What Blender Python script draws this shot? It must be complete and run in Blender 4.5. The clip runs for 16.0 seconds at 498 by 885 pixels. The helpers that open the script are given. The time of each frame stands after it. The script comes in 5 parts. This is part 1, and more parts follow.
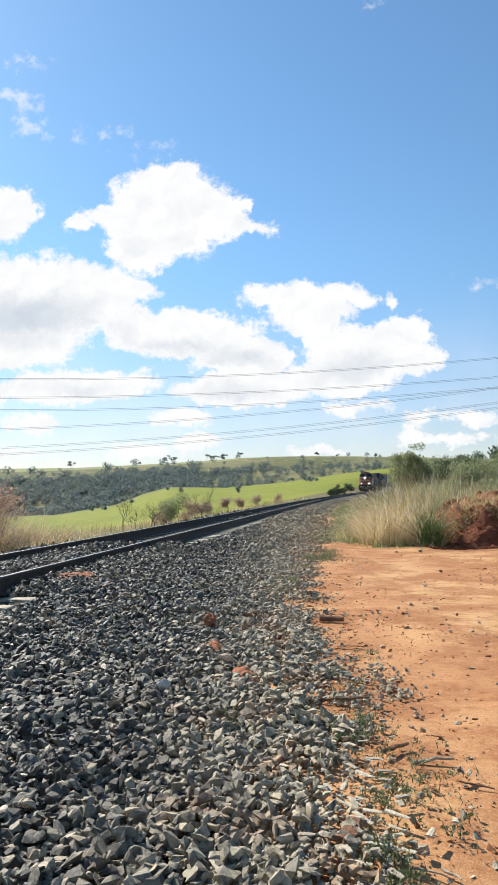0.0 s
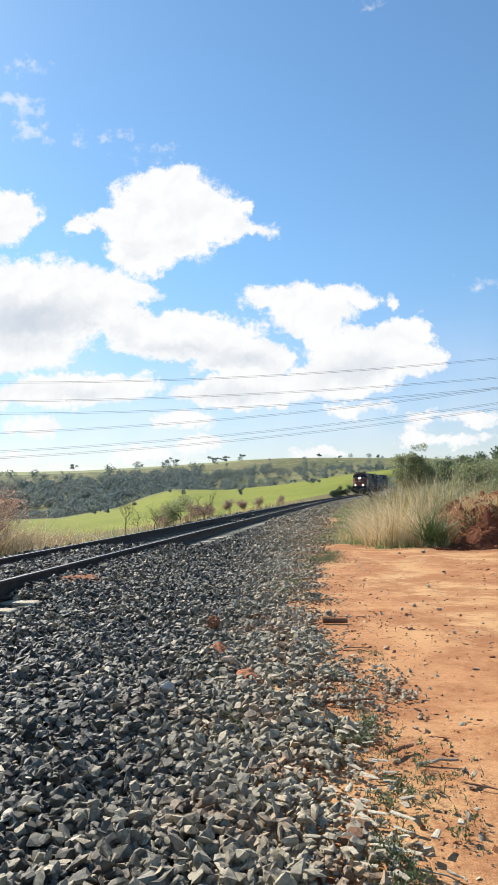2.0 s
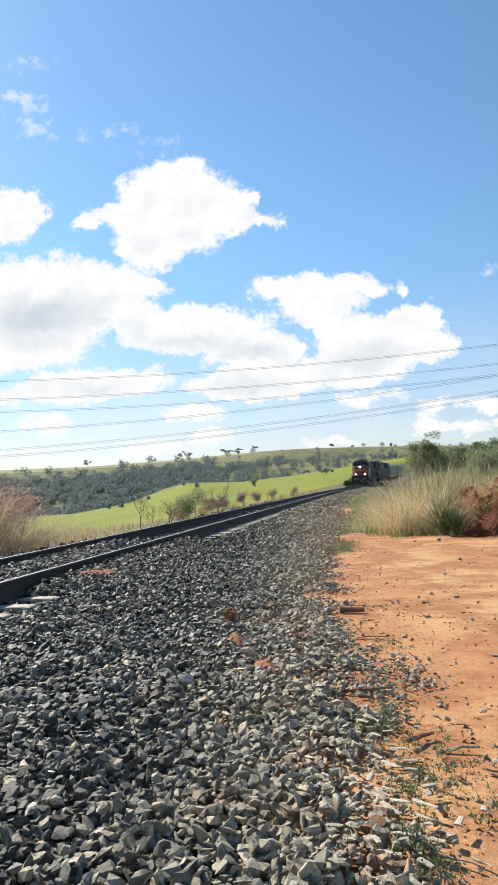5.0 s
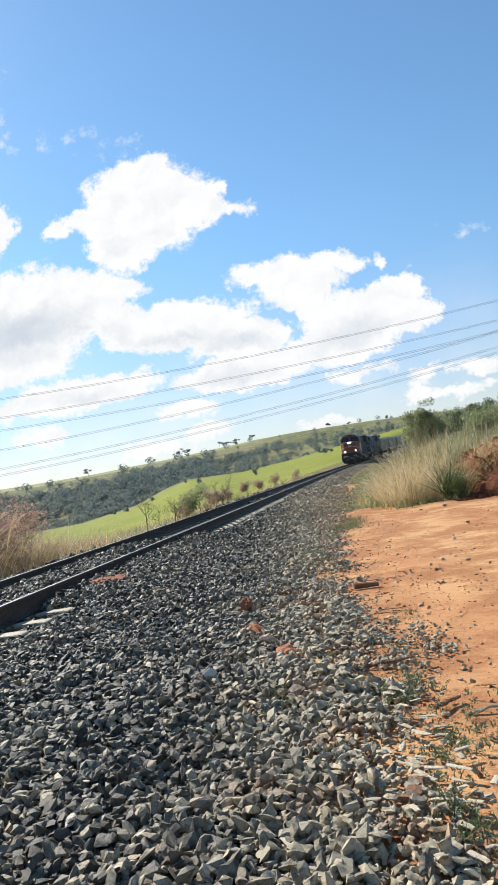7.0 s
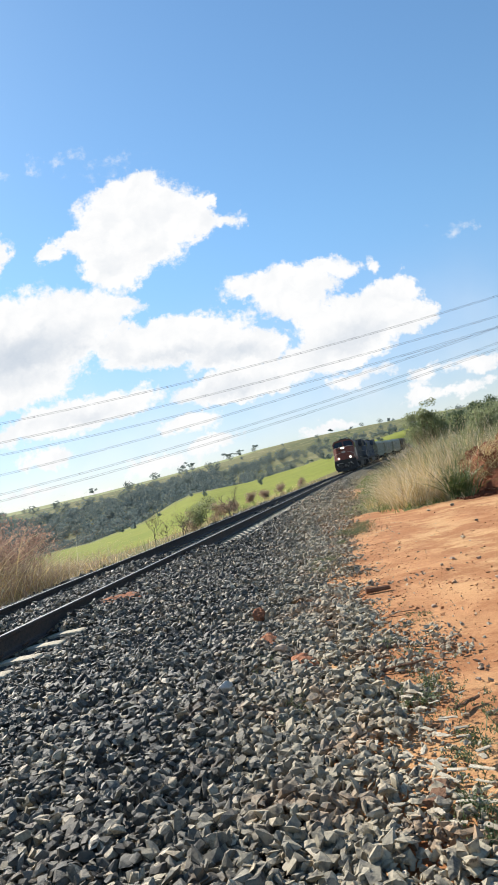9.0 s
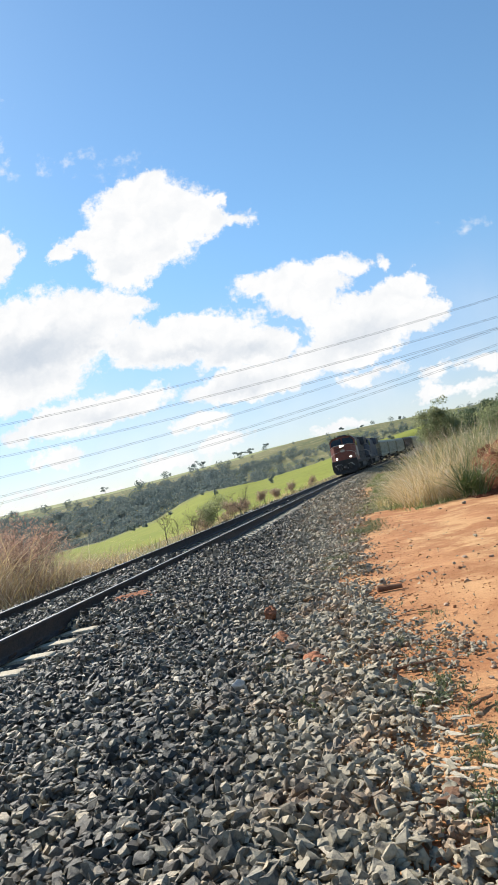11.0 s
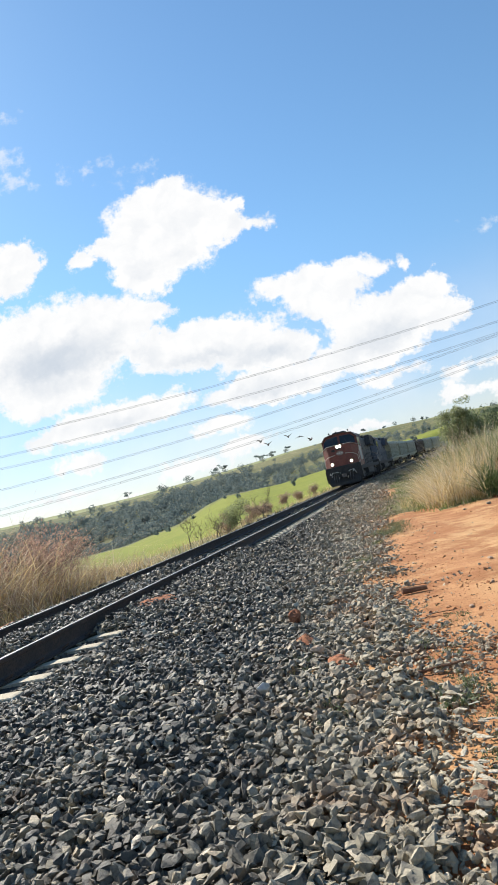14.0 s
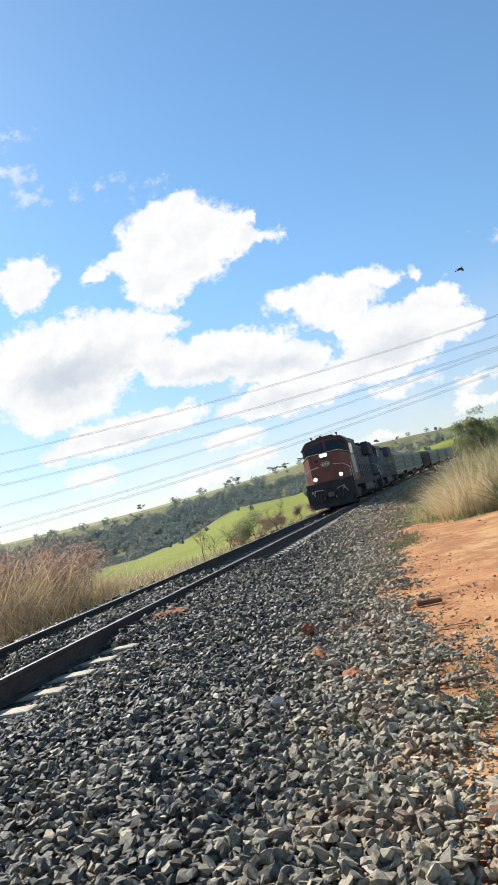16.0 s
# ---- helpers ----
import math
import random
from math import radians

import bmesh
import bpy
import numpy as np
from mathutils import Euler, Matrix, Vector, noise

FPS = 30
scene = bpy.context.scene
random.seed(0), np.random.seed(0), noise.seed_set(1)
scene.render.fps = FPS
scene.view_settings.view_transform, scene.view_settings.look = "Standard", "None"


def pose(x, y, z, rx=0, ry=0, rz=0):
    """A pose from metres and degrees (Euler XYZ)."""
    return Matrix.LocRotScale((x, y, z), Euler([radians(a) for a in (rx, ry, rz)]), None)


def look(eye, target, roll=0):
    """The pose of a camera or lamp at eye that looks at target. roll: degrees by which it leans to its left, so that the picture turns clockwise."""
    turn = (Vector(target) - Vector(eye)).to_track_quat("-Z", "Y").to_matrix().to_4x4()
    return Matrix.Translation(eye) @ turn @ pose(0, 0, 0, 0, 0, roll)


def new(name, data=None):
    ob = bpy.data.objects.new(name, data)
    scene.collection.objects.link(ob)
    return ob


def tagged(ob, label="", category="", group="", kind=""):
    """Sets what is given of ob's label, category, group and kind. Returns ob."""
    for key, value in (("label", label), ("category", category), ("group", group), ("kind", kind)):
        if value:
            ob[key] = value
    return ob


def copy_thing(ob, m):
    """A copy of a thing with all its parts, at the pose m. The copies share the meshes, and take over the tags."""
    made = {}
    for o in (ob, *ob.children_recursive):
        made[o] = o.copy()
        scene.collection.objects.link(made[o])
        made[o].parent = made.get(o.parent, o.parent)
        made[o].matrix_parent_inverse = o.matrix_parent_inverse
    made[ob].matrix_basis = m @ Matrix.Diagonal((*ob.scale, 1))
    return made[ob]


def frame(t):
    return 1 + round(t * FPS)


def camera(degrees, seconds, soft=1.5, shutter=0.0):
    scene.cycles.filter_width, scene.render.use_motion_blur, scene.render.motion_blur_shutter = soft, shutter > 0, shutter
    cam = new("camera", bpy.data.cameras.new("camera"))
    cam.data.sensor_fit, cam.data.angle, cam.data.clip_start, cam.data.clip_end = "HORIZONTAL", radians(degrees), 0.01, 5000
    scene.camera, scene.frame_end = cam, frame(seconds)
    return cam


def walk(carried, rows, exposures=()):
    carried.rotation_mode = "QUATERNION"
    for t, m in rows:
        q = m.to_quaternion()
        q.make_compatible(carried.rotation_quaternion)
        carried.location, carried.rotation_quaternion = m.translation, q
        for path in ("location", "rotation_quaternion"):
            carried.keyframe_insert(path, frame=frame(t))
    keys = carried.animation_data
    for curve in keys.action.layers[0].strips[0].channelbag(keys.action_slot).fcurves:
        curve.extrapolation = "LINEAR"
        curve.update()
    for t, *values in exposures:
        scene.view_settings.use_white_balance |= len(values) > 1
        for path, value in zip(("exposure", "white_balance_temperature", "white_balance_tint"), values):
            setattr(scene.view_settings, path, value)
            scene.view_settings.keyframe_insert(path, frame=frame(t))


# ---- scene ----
# ---- camera ----
EYE = 1.36
cam = camera(39.5, 16.0)
HELD = [
    (0, 0.006, -0.002, 1.360, 94.14, 0.29, 0.08), (0.5, 0.009, -0.004, 1.361, 94.33, 0.64, -0.02),
    (1, 0.009, -0.004, 1.361, 94.59, 0.71, 0.16), (1.5, 0.008, 0.000, 1.358, 94.58, 0.67, 0.29),
    (2, 0.004, -0.002, 1.359, 94.30, 0.63, 0.28), (2.5, 0.003, -0.001, 1.358, 94.16, 0.55, 0.50),
    (3, -0.002, 0.000, 1.358, 94.00, 0.46, 0.73), (3.5, 0.000, 0.005, 1.356, 93.94, 0.71, 0.85),
    (4, 0.000, 0.000, 1.360, 94.23, 0.68, 1.33), (6.5, 0.009, 0.019, 1.355, 92.58, 6.82, 1.25),
    (7, 0.014, 0.018, 1.355, 92.77, 8.89, 1.54), (7.5, 0.012, 0.027, 1.353, 92.70, 10.16, 1.55),
    (8, 0.012, 0.026, 1.353, 93.17, 11.43, 1.48), (8.5, 0.013, 0.022, 1.352, 93.33, 12.00, 1.91),
    (9, 0.014, 0.021, 1.352, 93.71, 12.04, 2.00), (11.5, 0.009, 0.018, 1.353, 93.82, 12.21, 3.24),
    (12, 0.009, 0.015, 1.354, 93.94, 12.28, 3.50), (12.5, 0.012, 0.015, 1.355, 94.13, 12.34, 3.61),
    (13, 0.011, 0.014, 1.354, 94.14, 12.48, 3.80), (13.5, 0.012, 0.005, 1.356, 94.18, 12.75, 4.29),
    (14, 0.013, 0.005, 1.355, 94.45, 12.93, 4.81), (14.5, 0.011, 0.004, 1.355, 94.34, 13.01, 5.00),
    (15, 0.011, 0.002, 1.357, 94.99, 13.05, 5.54), (15.5, 0.015, -0.005, 1.358, 95.41, 13.22, 5.81),
    (16, 0.018, -0.013, 1.361, 95.67, 13.20, 5.92)]
walk(cam, [(r[0], pose(*r[1:])) for r in HELD], exposures=((0, 0.72), (16, 0.72)))

# ---- sky and sun ----
SUN_AZ, SUN_EL = radians(-42), radians(39)      # from +y, to the left; above the horizon
sun = new("sun", bpy.data.lights.new("sun", "SUN"))
sun.data.energy, sun.data.angle, sun.data.color = 5.0, radians(0.5), (1.0, 0.95, 0.86)
TO_SUN = Vector((math.sin(SUN_AZ) * math.cos(SUN_EL), math.cos(SUN_AZ) * math.cos(SUN_EL), math.sin(SUN_EL)))
sun.matrix_world = look(TO_SUN * 100, (0, 0, 0))

world = bpy.data.worlds.new("sky")
scene.world = world
world.use_nodes = True


class Nodes:
    """Small helper to write node trees."""

    def __init__(self, tree):
        self.tree = tree
        tree.nodes.clear()

    def add(self, kind, inputs=(), operation=None, use_clamp=False):
        n = self.tree.nodes.new(kind)
        if operation:
            n.operation = operation
        if use_clamp:
            n.use_clamp = True
        for k, v in dict(inputs).items():
            if isinstance(v, bpy.types.NodeSocket):
                self.tree.links.new(v, n.inputs[k])
            else:
                n.inputs[k].default_value = v
        return n

    def math(self, op, a, b=0.0, c=0.0, clamp=False):
        return self.add("ShaderNodeMath", {0: a, 1: b, 2: c}, operation=op, use_clamp=clamp).outputs[0]

    def vmath(self, op, a, b=(0, 0, 0), c=(0, 0, 0)):
        n = self.add("ShaderNodeVectorMath", operation=op)
        for k, v in ((0, a), (1, b), (2, c)):
            if k < len(n.inputs):
                if isinstance(v, bpy.types.NodeSocket):
                    self.tree.links.new(v, n.inputs[k])
                else:
                    n.inputs[k].default_value = v
        return n.outputs["Value"] if op in ("LENGTH", "DOT_PRODUCT") else n.outputs[0]

    def noise(self, vec, scale, detail=4.0, rough=0.55, out=0, dist=0.0):
        return self.add("ShaderNodeTexNoise", {"Vector": vec, "Scale": scale, "Detail": detail, "Roughness": rough, "Distortion": dist}).outputs[out]

    def span(self, v, a, b, lo=0.0, hi=1.0, smooth=True):
        n = self.add("ShaderNodeMapRange")
        n.interpolation_type = "SMOOTHSTEP" if smooth else "LINEAR"
        self.tree.links.new(v, n.inputs[0])
        for k, x in ((1, a), (2, b), (3, lo), (4, hi)):
            n.inputs[k].default_value = x
        return n.outputs[0]

    def mix(self, f, a, b, blend="MIX"):
        n = self.add("ShaderNodeMix")
        n.data_type, n.blend_type = "RGBA", blend
        for k, v in ((0, f), (6, a), (7, b)):
            if isinstance(v, bpy.types.NodeSocket):
                self.tree.links.new(v, n.inputs[k])
            else:
                n.inputs[k].default_value = (*v, 1.0) if k else v
        return n.outputs[2]


def cloud_distance(n, uv, blobs):
    """How far outside the nearest of the blobs (across, up, half width, half height) a direction lies."""
    d = None
    for u, v, a, b in blobs:
        w = n.vmath("MULTIPLY_ADD", uv, (1 / a, 1 / b, 0), (-u / a, -v / b, 0))
        q = n.vmath("LENGTH", w)
        # keep small blobs from growing by their own size
        q = n.math("MULTIPLY_ADD", q, min(1.0, b / 0.035), 1.0 - min(1.0, b / 0.035))
        d = q if d is None else n.math("SMOOTH_MIN", d, q, 0.12)
    return d


BIG_CLOUDS = [(-0.116, 0.416, 0.092, 0.069), (-0.045, 0.407, 0.046, 0.041), (-0.162, 0.369, 0.050, 0.051), (-0.204, 0.408, 0.033, 0.026), (-0.120, 0.459, 0.055, 0.031), (-0.250, 0.395, 0.022, 0.019), (0.009, 0.392, 0.027, 0.010), (-0.359, 0.413, 0.046, 0.045), (-0.323, 0.277, 0.153, 0.075), (-0.240, 0.297, 0.091, 0.044), (-0.178, 0.301, 0.051, 0.020), (-0.338, 0.222, 0.091, 0.042)]
MORE_CLOUDS = [(-0.091, 0.234, 0.099, 0.038), (-0.025, 0.242, 0.048, 0.012), (-0.157, 0.242, 0.058, 0.034), (-0.008, 0.200, 0.074, 0.035), (0.087, 0.270, 0.066, 0.041), (0.050, 0.283, 0.058, 0.020), (0.129, 0.290, 0.046, 0.019), (0.103, 0.241, 0.033, 0.029), (0.165, 0.199, 0.086, 0.046), (0.219, 0.232, 0.054, 0.030), (0.243, 0.190, 0.038, 0.029), (0.123, 0.166, 0.099, 0.027), (0.203, 0.285, 0.012, 0.011)]
LOW_CLOUDS = [(-0.230, 0.159, 0.099, 0.028), (-0.017, 0.150, 0.103, 0.027), (-0.312, 0.152, 0.074, 0.025), (-0.099, 0.105, 0.047, 0.016), (0.147, 0.123, 0.051, 0.012), (0.241, 0.103, 0.029, 0.014), (0.318, 0.105, 0.034, 0.016), (-0.312, 0.102, 0.043, 0.016), (-0.074, 0.072, 0.041, 0.013), (-0.156, 0.060, 0.061, 0.013), (0.097, 0.056, 0.041, 0.008), (0.293, 0.073, 0.061, 0.009), (0.232, 0.079, 0.020, 0.015), (-0.253, 0.040, 0.041, 0.007), (-0.343, 0.061, 0.049, 0.008)]
WISPS = [(-0.345, 0.587, 0.030, 0.023), (-0.334, 0.554, 0.024, 0.016), (-0.208, 0.534, 0.029, 0.009), (-0.260, 0.529, 0.022, 0.007), (-0.338, 0.647, 0.032, 0.012), (0.341, 0.303, 0.018, 0.006), (0.187, 0.733, 0.017, 0.008), (-0.142, 0.511, 0.034, 0.009)]
UNDERSIDES = [(-0.314, 0.260, 0.116, 0.042), (-0.239, 0.234, 0.074, 0.029), (-0.116, 0.209, 0.099, 0.021), (-0.017, 0.191, 0.074, 0.021), (0.164, 0.182, 0.074, 0.021), (-0.083, 0.360, 0.050, 0.021), (-0.017, 0.142, 0.090, 0.015), (-0.247, 0.151, 0.074, 0.015)]


def build_sky():
    n = Nodes(world.node_tree)
    way = n.add("ShaderNodeTexCoord").outputs["Generated"]
    x, y, z = n.add("ShaderNodeSeparateXYZ", {0: way}).outputs
    front = n.math("MAXIMUM", y, 0.05)
    uv = n.add("ShaderNodeCombineXYZ", {0: n.math("DIVIDE", x, front), 1: n.math("DIVIDE", z, front), 2: 0.0}).outputs[0]
    warp = n.vmath("MULTIPLY", n.vmath("SUBTRACT", n.noise(uv, 13.0, 5.0, 0.6, out=1), (0.5, 0.5, 0.5)), (0.075, 0.06, 0.0))
    warp2 = n.vmath("MULTIPLY", n.vmath("SUBTRACT", n.noise(uv, 60.0, 4.0, 0.6, out=1), (0.5, 0.5, 0.5)), (0.023, 0.020, 0.0))
    at = n.vmath("ADD", n.vmath("ADD", uv, warp), warp2)
    d = n.math("SMOOTH_MIN", cloud_distance(n, at, BIG_CLOUDS), cloud_distance(n, at, MORE_CLOUDS), 0.1)
    d = n.math("MINIMUM", d, cloud_distance(n, at, LOW_CLOUDS))
    fine = n.noise(uv, 38.0, 6.0, 0.62)
    wool = n.noise(uv, 130.0, 5.0, 0.65)
    d = n.math("ADD", d, n.math("MULTIPLY_ADD", fine, 0.62, -0.31))
    d = n.math("ADD", d, n.math("MULTIPLY_ADD", wool, 0.34, -0.15))
    body = n.span(d, 1.14, 0.86)
    wd = n.math("ADD", cloud_distance(n, at, WISPS), n.math("MULTIPLY_ADD", fine, 2.4, -1.1))
    wisp = n.span(wd, 1.2, 0.5, 0.0, 0.55)
    body = n.math("MAXIMUM", body, wisp)
    soft = n.noise(uv, 7.0, 3.0, 0.5)
    # the same kind of cloud all round, outside the forward view
    rest = n.span(n.noise(way, 2.6, 7.0, 0.6), 0.66, 0.76)
    aside = n.span(n.math("MAXIMUM", n.math("ABSOLUTE", n.math("DIVIDE", x, front)), n.math("MULTIPLY", n.math("DIVIDE", z, front), 0.55)), 0.5, 0.65)
    behind = n.span(y, 0.25, 0.1)
    aside = n.math("MAXIMUM", aside, behind)
    cover = n.math("ADD", n.math("MULTIPLY", body, n.math("SUBTRACT", 1.0, aside)), n.math("MULTIPLY", rest, aside))
    # thin veil low over the land
    veil = n.math("MULTIPLY", n.span(z, 0.30, 0.05), n.span(soft, 0.25, 0.75, 0.10, 0.40))
    cover = n.math("MAXIMUM", cover, veil)
    # billows: lit on the upper side, greyer in the thick middle and below
    b1 = n.noise(at, 11.0, 5.0, 0.55)
    b2 = n.noise(n.vmath("ADD", at, (-0.006, 0.014, 0)), 11.0, 5.0, 0.55)
    relief = n.math("MULTIPLY", n.math("SUBTRACT", b1, b2), 0.9)
    deep = n.span(d, 0.75, 0.1)
    under = n.span(n.math("ADD", cloud_distance(n, at, UNDERSIDES), n.math("MULTIPLY_ADD", soft, 0.8, -0.4)), 1.25, 0.35)
    shade = n.math("MULTIPLY", n.span(d, 0.95, 0.5), n.math("MULTIPLY_ADD", n.math("MULTIPLY", deep, n.span(soft, 0.45, 0.65)), 0.5, under))
    tone = n.math("ADD", n.math("MULTIPLY_ADD", shade, -0.36, 1.0), relief, clamp=False)
    tone = n.span(tone, 0.35, 1.05, 0.0, 1.0, smooth=False)
    white = n.mix(tone, (0.60, 0.67, 0.76), (1.0, 1.0, 1.0))
    sky = n.add("ShaderNodeTexSky")
    sky.sky_type, sky.sun_disc, sky.sun_elevation, sky.sun_rotation = "NISHITA", False, SUN_EL, SUN_AZ
    sky.altitude, sky.air_density, sky.dust_density, sky.ozone_density = 300.0, 1.2, 0.3, 1.5
    air = n.mix(n.span(z, 0.02, 0.36), (0.70, 0.76, 0.96), (0.76, 1.02, 1.16))
    hue = n.mix(1.0, sky.outputs[0], air, "MULTIPLY")
    blue = n.add("ShaderNodeBackground", {0: hue, 1: 0.080})
    puff = n.add("ShaderNodeBackground", {0: white, 1: 0.615})
    both = n.add("ShaderNodeMixShader", {0: cover, 1: blue.outputs[0], 2: puff.outputs[0]})
    n.add("ShaderNodeOutputWorld", {0: both.outputs[0]})


build_sky()

# ---- materials ----
def material(name, colours, scale=8.0, rough=0.8, bump=0.2, metal=0.0, fine=6.0, island=0.0, per_thing=0.0, bump_scale=None, spread=(0.35, 0.65), emit=None, transl=0.0):
    """A surface of two or three colours in patches and grain, with relief; island, per_thing: how much brightness differs from piece to piece."""
    m = bpy.data.materials.new(name)
    m.use_nodes = True
    n = Nodes(m.node_tree)
    at = n.add("ShaderNodeTexCoord").outputs["Object"]
    big = n.noise(at, scale, 5.0, 0.6)
    small = n.noise(at, scale * fine, 4.0, 0.65)
    c = n.mix(n.span(big, *spread), colours[0], colours[1])
    if len(colours) > 2:
        c = n.mix(n.span(small, 0.50, 0.66), c, colours[2])
    c = n.mix(1.0, c, n.mix(small, (0.72, 0.72, 0.72), (1.28, 1.28, 1.28)), "MULTIPLY")
    if island:
        r = n.add("ShaderNodeNewGeometry").outputs["Random Per Island"]
        c = n.mix(1.0, c, n.mix(r, (1 - island,) * 3, (1 + island,) * 3), "MULTIPLY")
    if per_thing:
        r = n.add("ShaderNodeObjectInfo").outputs["Random"]
        c = n.mix(1.0, c, n.mix(r, (1 - per_thing,) * 3, (1 + per_thing,) * 3), "MULTIPLY")
    p = n.add("ShaderNodeBsdfPrincipled", {"Base Color": c, "Metallic": metal, "Roughness": n.span(small, 0.3, 0.7, max(0.05, rough - 0.1), min(1.0, rough + 0.1))})
    if rough >= 0.8:
        p.inputs["Specular IOR Level"].default_value = 0.12
    if bump:
        b = n.add("ShaderNodeBump", {"Strength": bump, "Distance": 0.02, "Height": n.noise(at, bump_scale or scale * fine, 5.0, 0.6)})
        n.tree.links.new(b.outputs[0], p.inputs["Normal"])
    if emit:
        p.inputs["Emission Color"].default_value = (*emit[0], 1.0)
        p.inputs["Emission Strength"].default_value = emit[1]
    out = p.outputs[0]
    if transl:
        t = n.add("ShaderNodeBsdfTranslucent", {"Color": c})
        out = n.add("ShaderNodeMixShader", {0: transl, 1: out, 2: t.outputs[0]}).outputs[0]
    n.add("ShaderNodeOutputMaterial", {0: out})
    return m


def stone_material():
    """Crushed basalt: dark grey with silvery broken faces, some olive or tan pieces, paler towards the path for soil
    dust and painted-in light.
    """
    m = bpy.data.materials.new("ballast_stone")
    m.use_nodes = True
    n = Nodes(m.node_tree)
    at = n.add("ShaderNodeTexCoord").outputs["Object"]
    r = n.add("ShaderNodeNewGeometry").outputs["Random Per Island"]
    ramp = n.add("ShaderNodeValToRGB", {0: r})
    e = ramp.color_ramp.elements
    e[0].position, e[0].color = 0.0, (0.022, 0.020, 0.017, 1)
    e[1].position, e[1].color = 1.0, (0.48, 0.42, 0.33, 1)
    for at_r, col in ((0.40, (0.066, 0.061, 0.051, 1)), (0.70, (0.168, 0.154, 0.125, 1)), (0.88, (0.28, 0.236, 0.165, 1)), (0.965, (0.36, 0.28, 0.18, 1))):
        k = e.new(at_r)
        k.color = col
    grain = n.noise(at, 70.0, 7.0, 0.72)
    patch = n.noise(at, 26.0, 4.0, 0.6)
    c = n.mix(1.0, ramp.outputs[0], n.mix(n.span(grain, 0.3, 0.7), (0.5, 0.5, 0.5), (1.55, 1.55, 1.52)), "MULTIPLY")
    zone = n.noise(at, 0.9, 3.0, 0.6)
    px, py, pz = n.add("ShaderNodeSeparateXYZ", {0: at}).outputs
    # paler towards the path: soil dust and the stones' stronger light, both as colour
    path_side_lit = n.span(n.math("MULTIPLY_ADD", py, -0.03, px), -1.2, 0.4)
    dusty = n.math("MULTIPLY", n.span(patch, 0.29, 0.61), n.math("MULTIPLY_ADD", n.span(zone, 0.48, 0.72), 0.45, path_side_lit), clamp=True)
    dust = n.mix(n.span(n.noise(at, 2.2, 2.0, 0.5), 0.5, 0.68), (0.50, 0.425, 0.295), (0.45, 0.29, 0.165))
    c = n.mix(n.math("MULTIPLY", dusty, 0.80), c, dust)
    b = n.add("ShaderNodeBump", {"Strength": 0.75, "Distance": 0.010, "Height": n.noise(at, 48.0, 7.0, 0.68)})
    gloss = n.math("MULTIPLY_ADD", dusty, 0.3, n.span(grain, 0.3, 0.7, 0.50, 0.70))
    p = n.add("ShaderNodeBsdfPrincipled", {"Base Color": c, "Roughness": gloss, "Specular IOR Level": 0.34, "Normal": b.outputs[0]})
    n.add("ShaderNodeOutputMaterial", {0: p.outputs[0]})
    return m


def soil_material():
    """Orange earth: trodden pale tracks, darker loose soil, small grit."""
    m = bpy.data.materials.new("orange_soil")
    m.use_nodes = True
    n = Nodes(m.node_tree)
    at = n.add("ShaderNodeTexCoord").outputs["Object"]
    flat = n.vmath("MULTIPLY", at, (1.0, 0.55, 1.0))
    big = n.noise(flat, 0.55, 4.0, 0.55, dist=0.4)
    mid = n.noise(at, 1.1, 9.0, 0.70)
    crumb = n.noise(at, 17.0, 6.0, 0.72)
    fine = n.noise(at, 60.0, 5.0, 0.7)
    loose = n.math("ADD", n.math("MULTIPLY", mid, 0.75), n.math("MULTIPLY", crumb, 0.25))
    c = n.mix(n.span(big, 0.38, 0.64), (0.45, 0.225, 0.103), (0.53, 0.315, 0.150))
    c = n.mix(n.math("MULTIPLY", n.span(loose, 0.42, 0.56), 0.9), c, (0.32, 0.138, 0.060))
    c = n.mix(n.math("MULTIPLY", n.span(crumb, 0.58, 0.70), 0.55), c, (0.20, 0.085, 0.040))
    c = n.mix(n.math("MULTIPLY", n.span(fine, 0.60, 0.75), 0.45), c, (0.50, 0.34, 0.21))
    c = n.mix(1.0, c, n.mix(n.span(n.noise(at, 110.0, 4.0, 0.75), 0.3, 0.7), (0.72, 0.72, 0.72), (1.25, 1.25, 1.25)), "MULTIPLY")
    h = n.math("ADD", n.math("ADD", mid, n.math("MULTIPLY", crumb, 0.5)), n.math("MULTIPLY", fine, 0.16))
    b = n.add("ShaderNodeBump", {"Strength": 0.7, "Distance": 0.03, "Height": h})
    p = n.add("ShaderNodeBsdfPrincipled", {"Base Color": c, "Roughness": 0.95, "Specular IOR Level": 0.12, "Normal": b.outputs[0]})
    n.add("ShaderNodeOutputMaterial", {0: p.outputs[0]})
    return m


STONE = stone_material()
SOIL = soil_material()
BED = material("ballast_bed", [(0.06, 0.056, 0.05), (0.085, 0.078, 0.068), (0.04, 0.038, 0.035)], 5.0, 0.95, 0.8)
VERGE = material("verge_soil", [(0.15, 0.10, 0.05), (0.14, 0.13, 0.05), (0.08, 0.09, 0.035)], 0.8, 0.95, 0.5)
FIELD = material("pasture", [(0.165, 0.19, 0.022), (0.205, 0.22, 0.03), (0.14, 0.145, 0.026)], 0.045, 0.95, 0.3, fine=9.0)
SCRUB = material("scrub_ground", [(0.085, 0.10, 0.04), (0.15, 0.145, 0.065), (0.22, 0.19, 0.10)], 0.012, 0.95, 0.3, fine=7.0)
PLATEAU = material("plateau_grass", [(0.25, 0.26, 0.12), (0.20, 0.22, 0.10), (0.17, 0.17, 0.09)], 0.006, 0.95, 0.2)
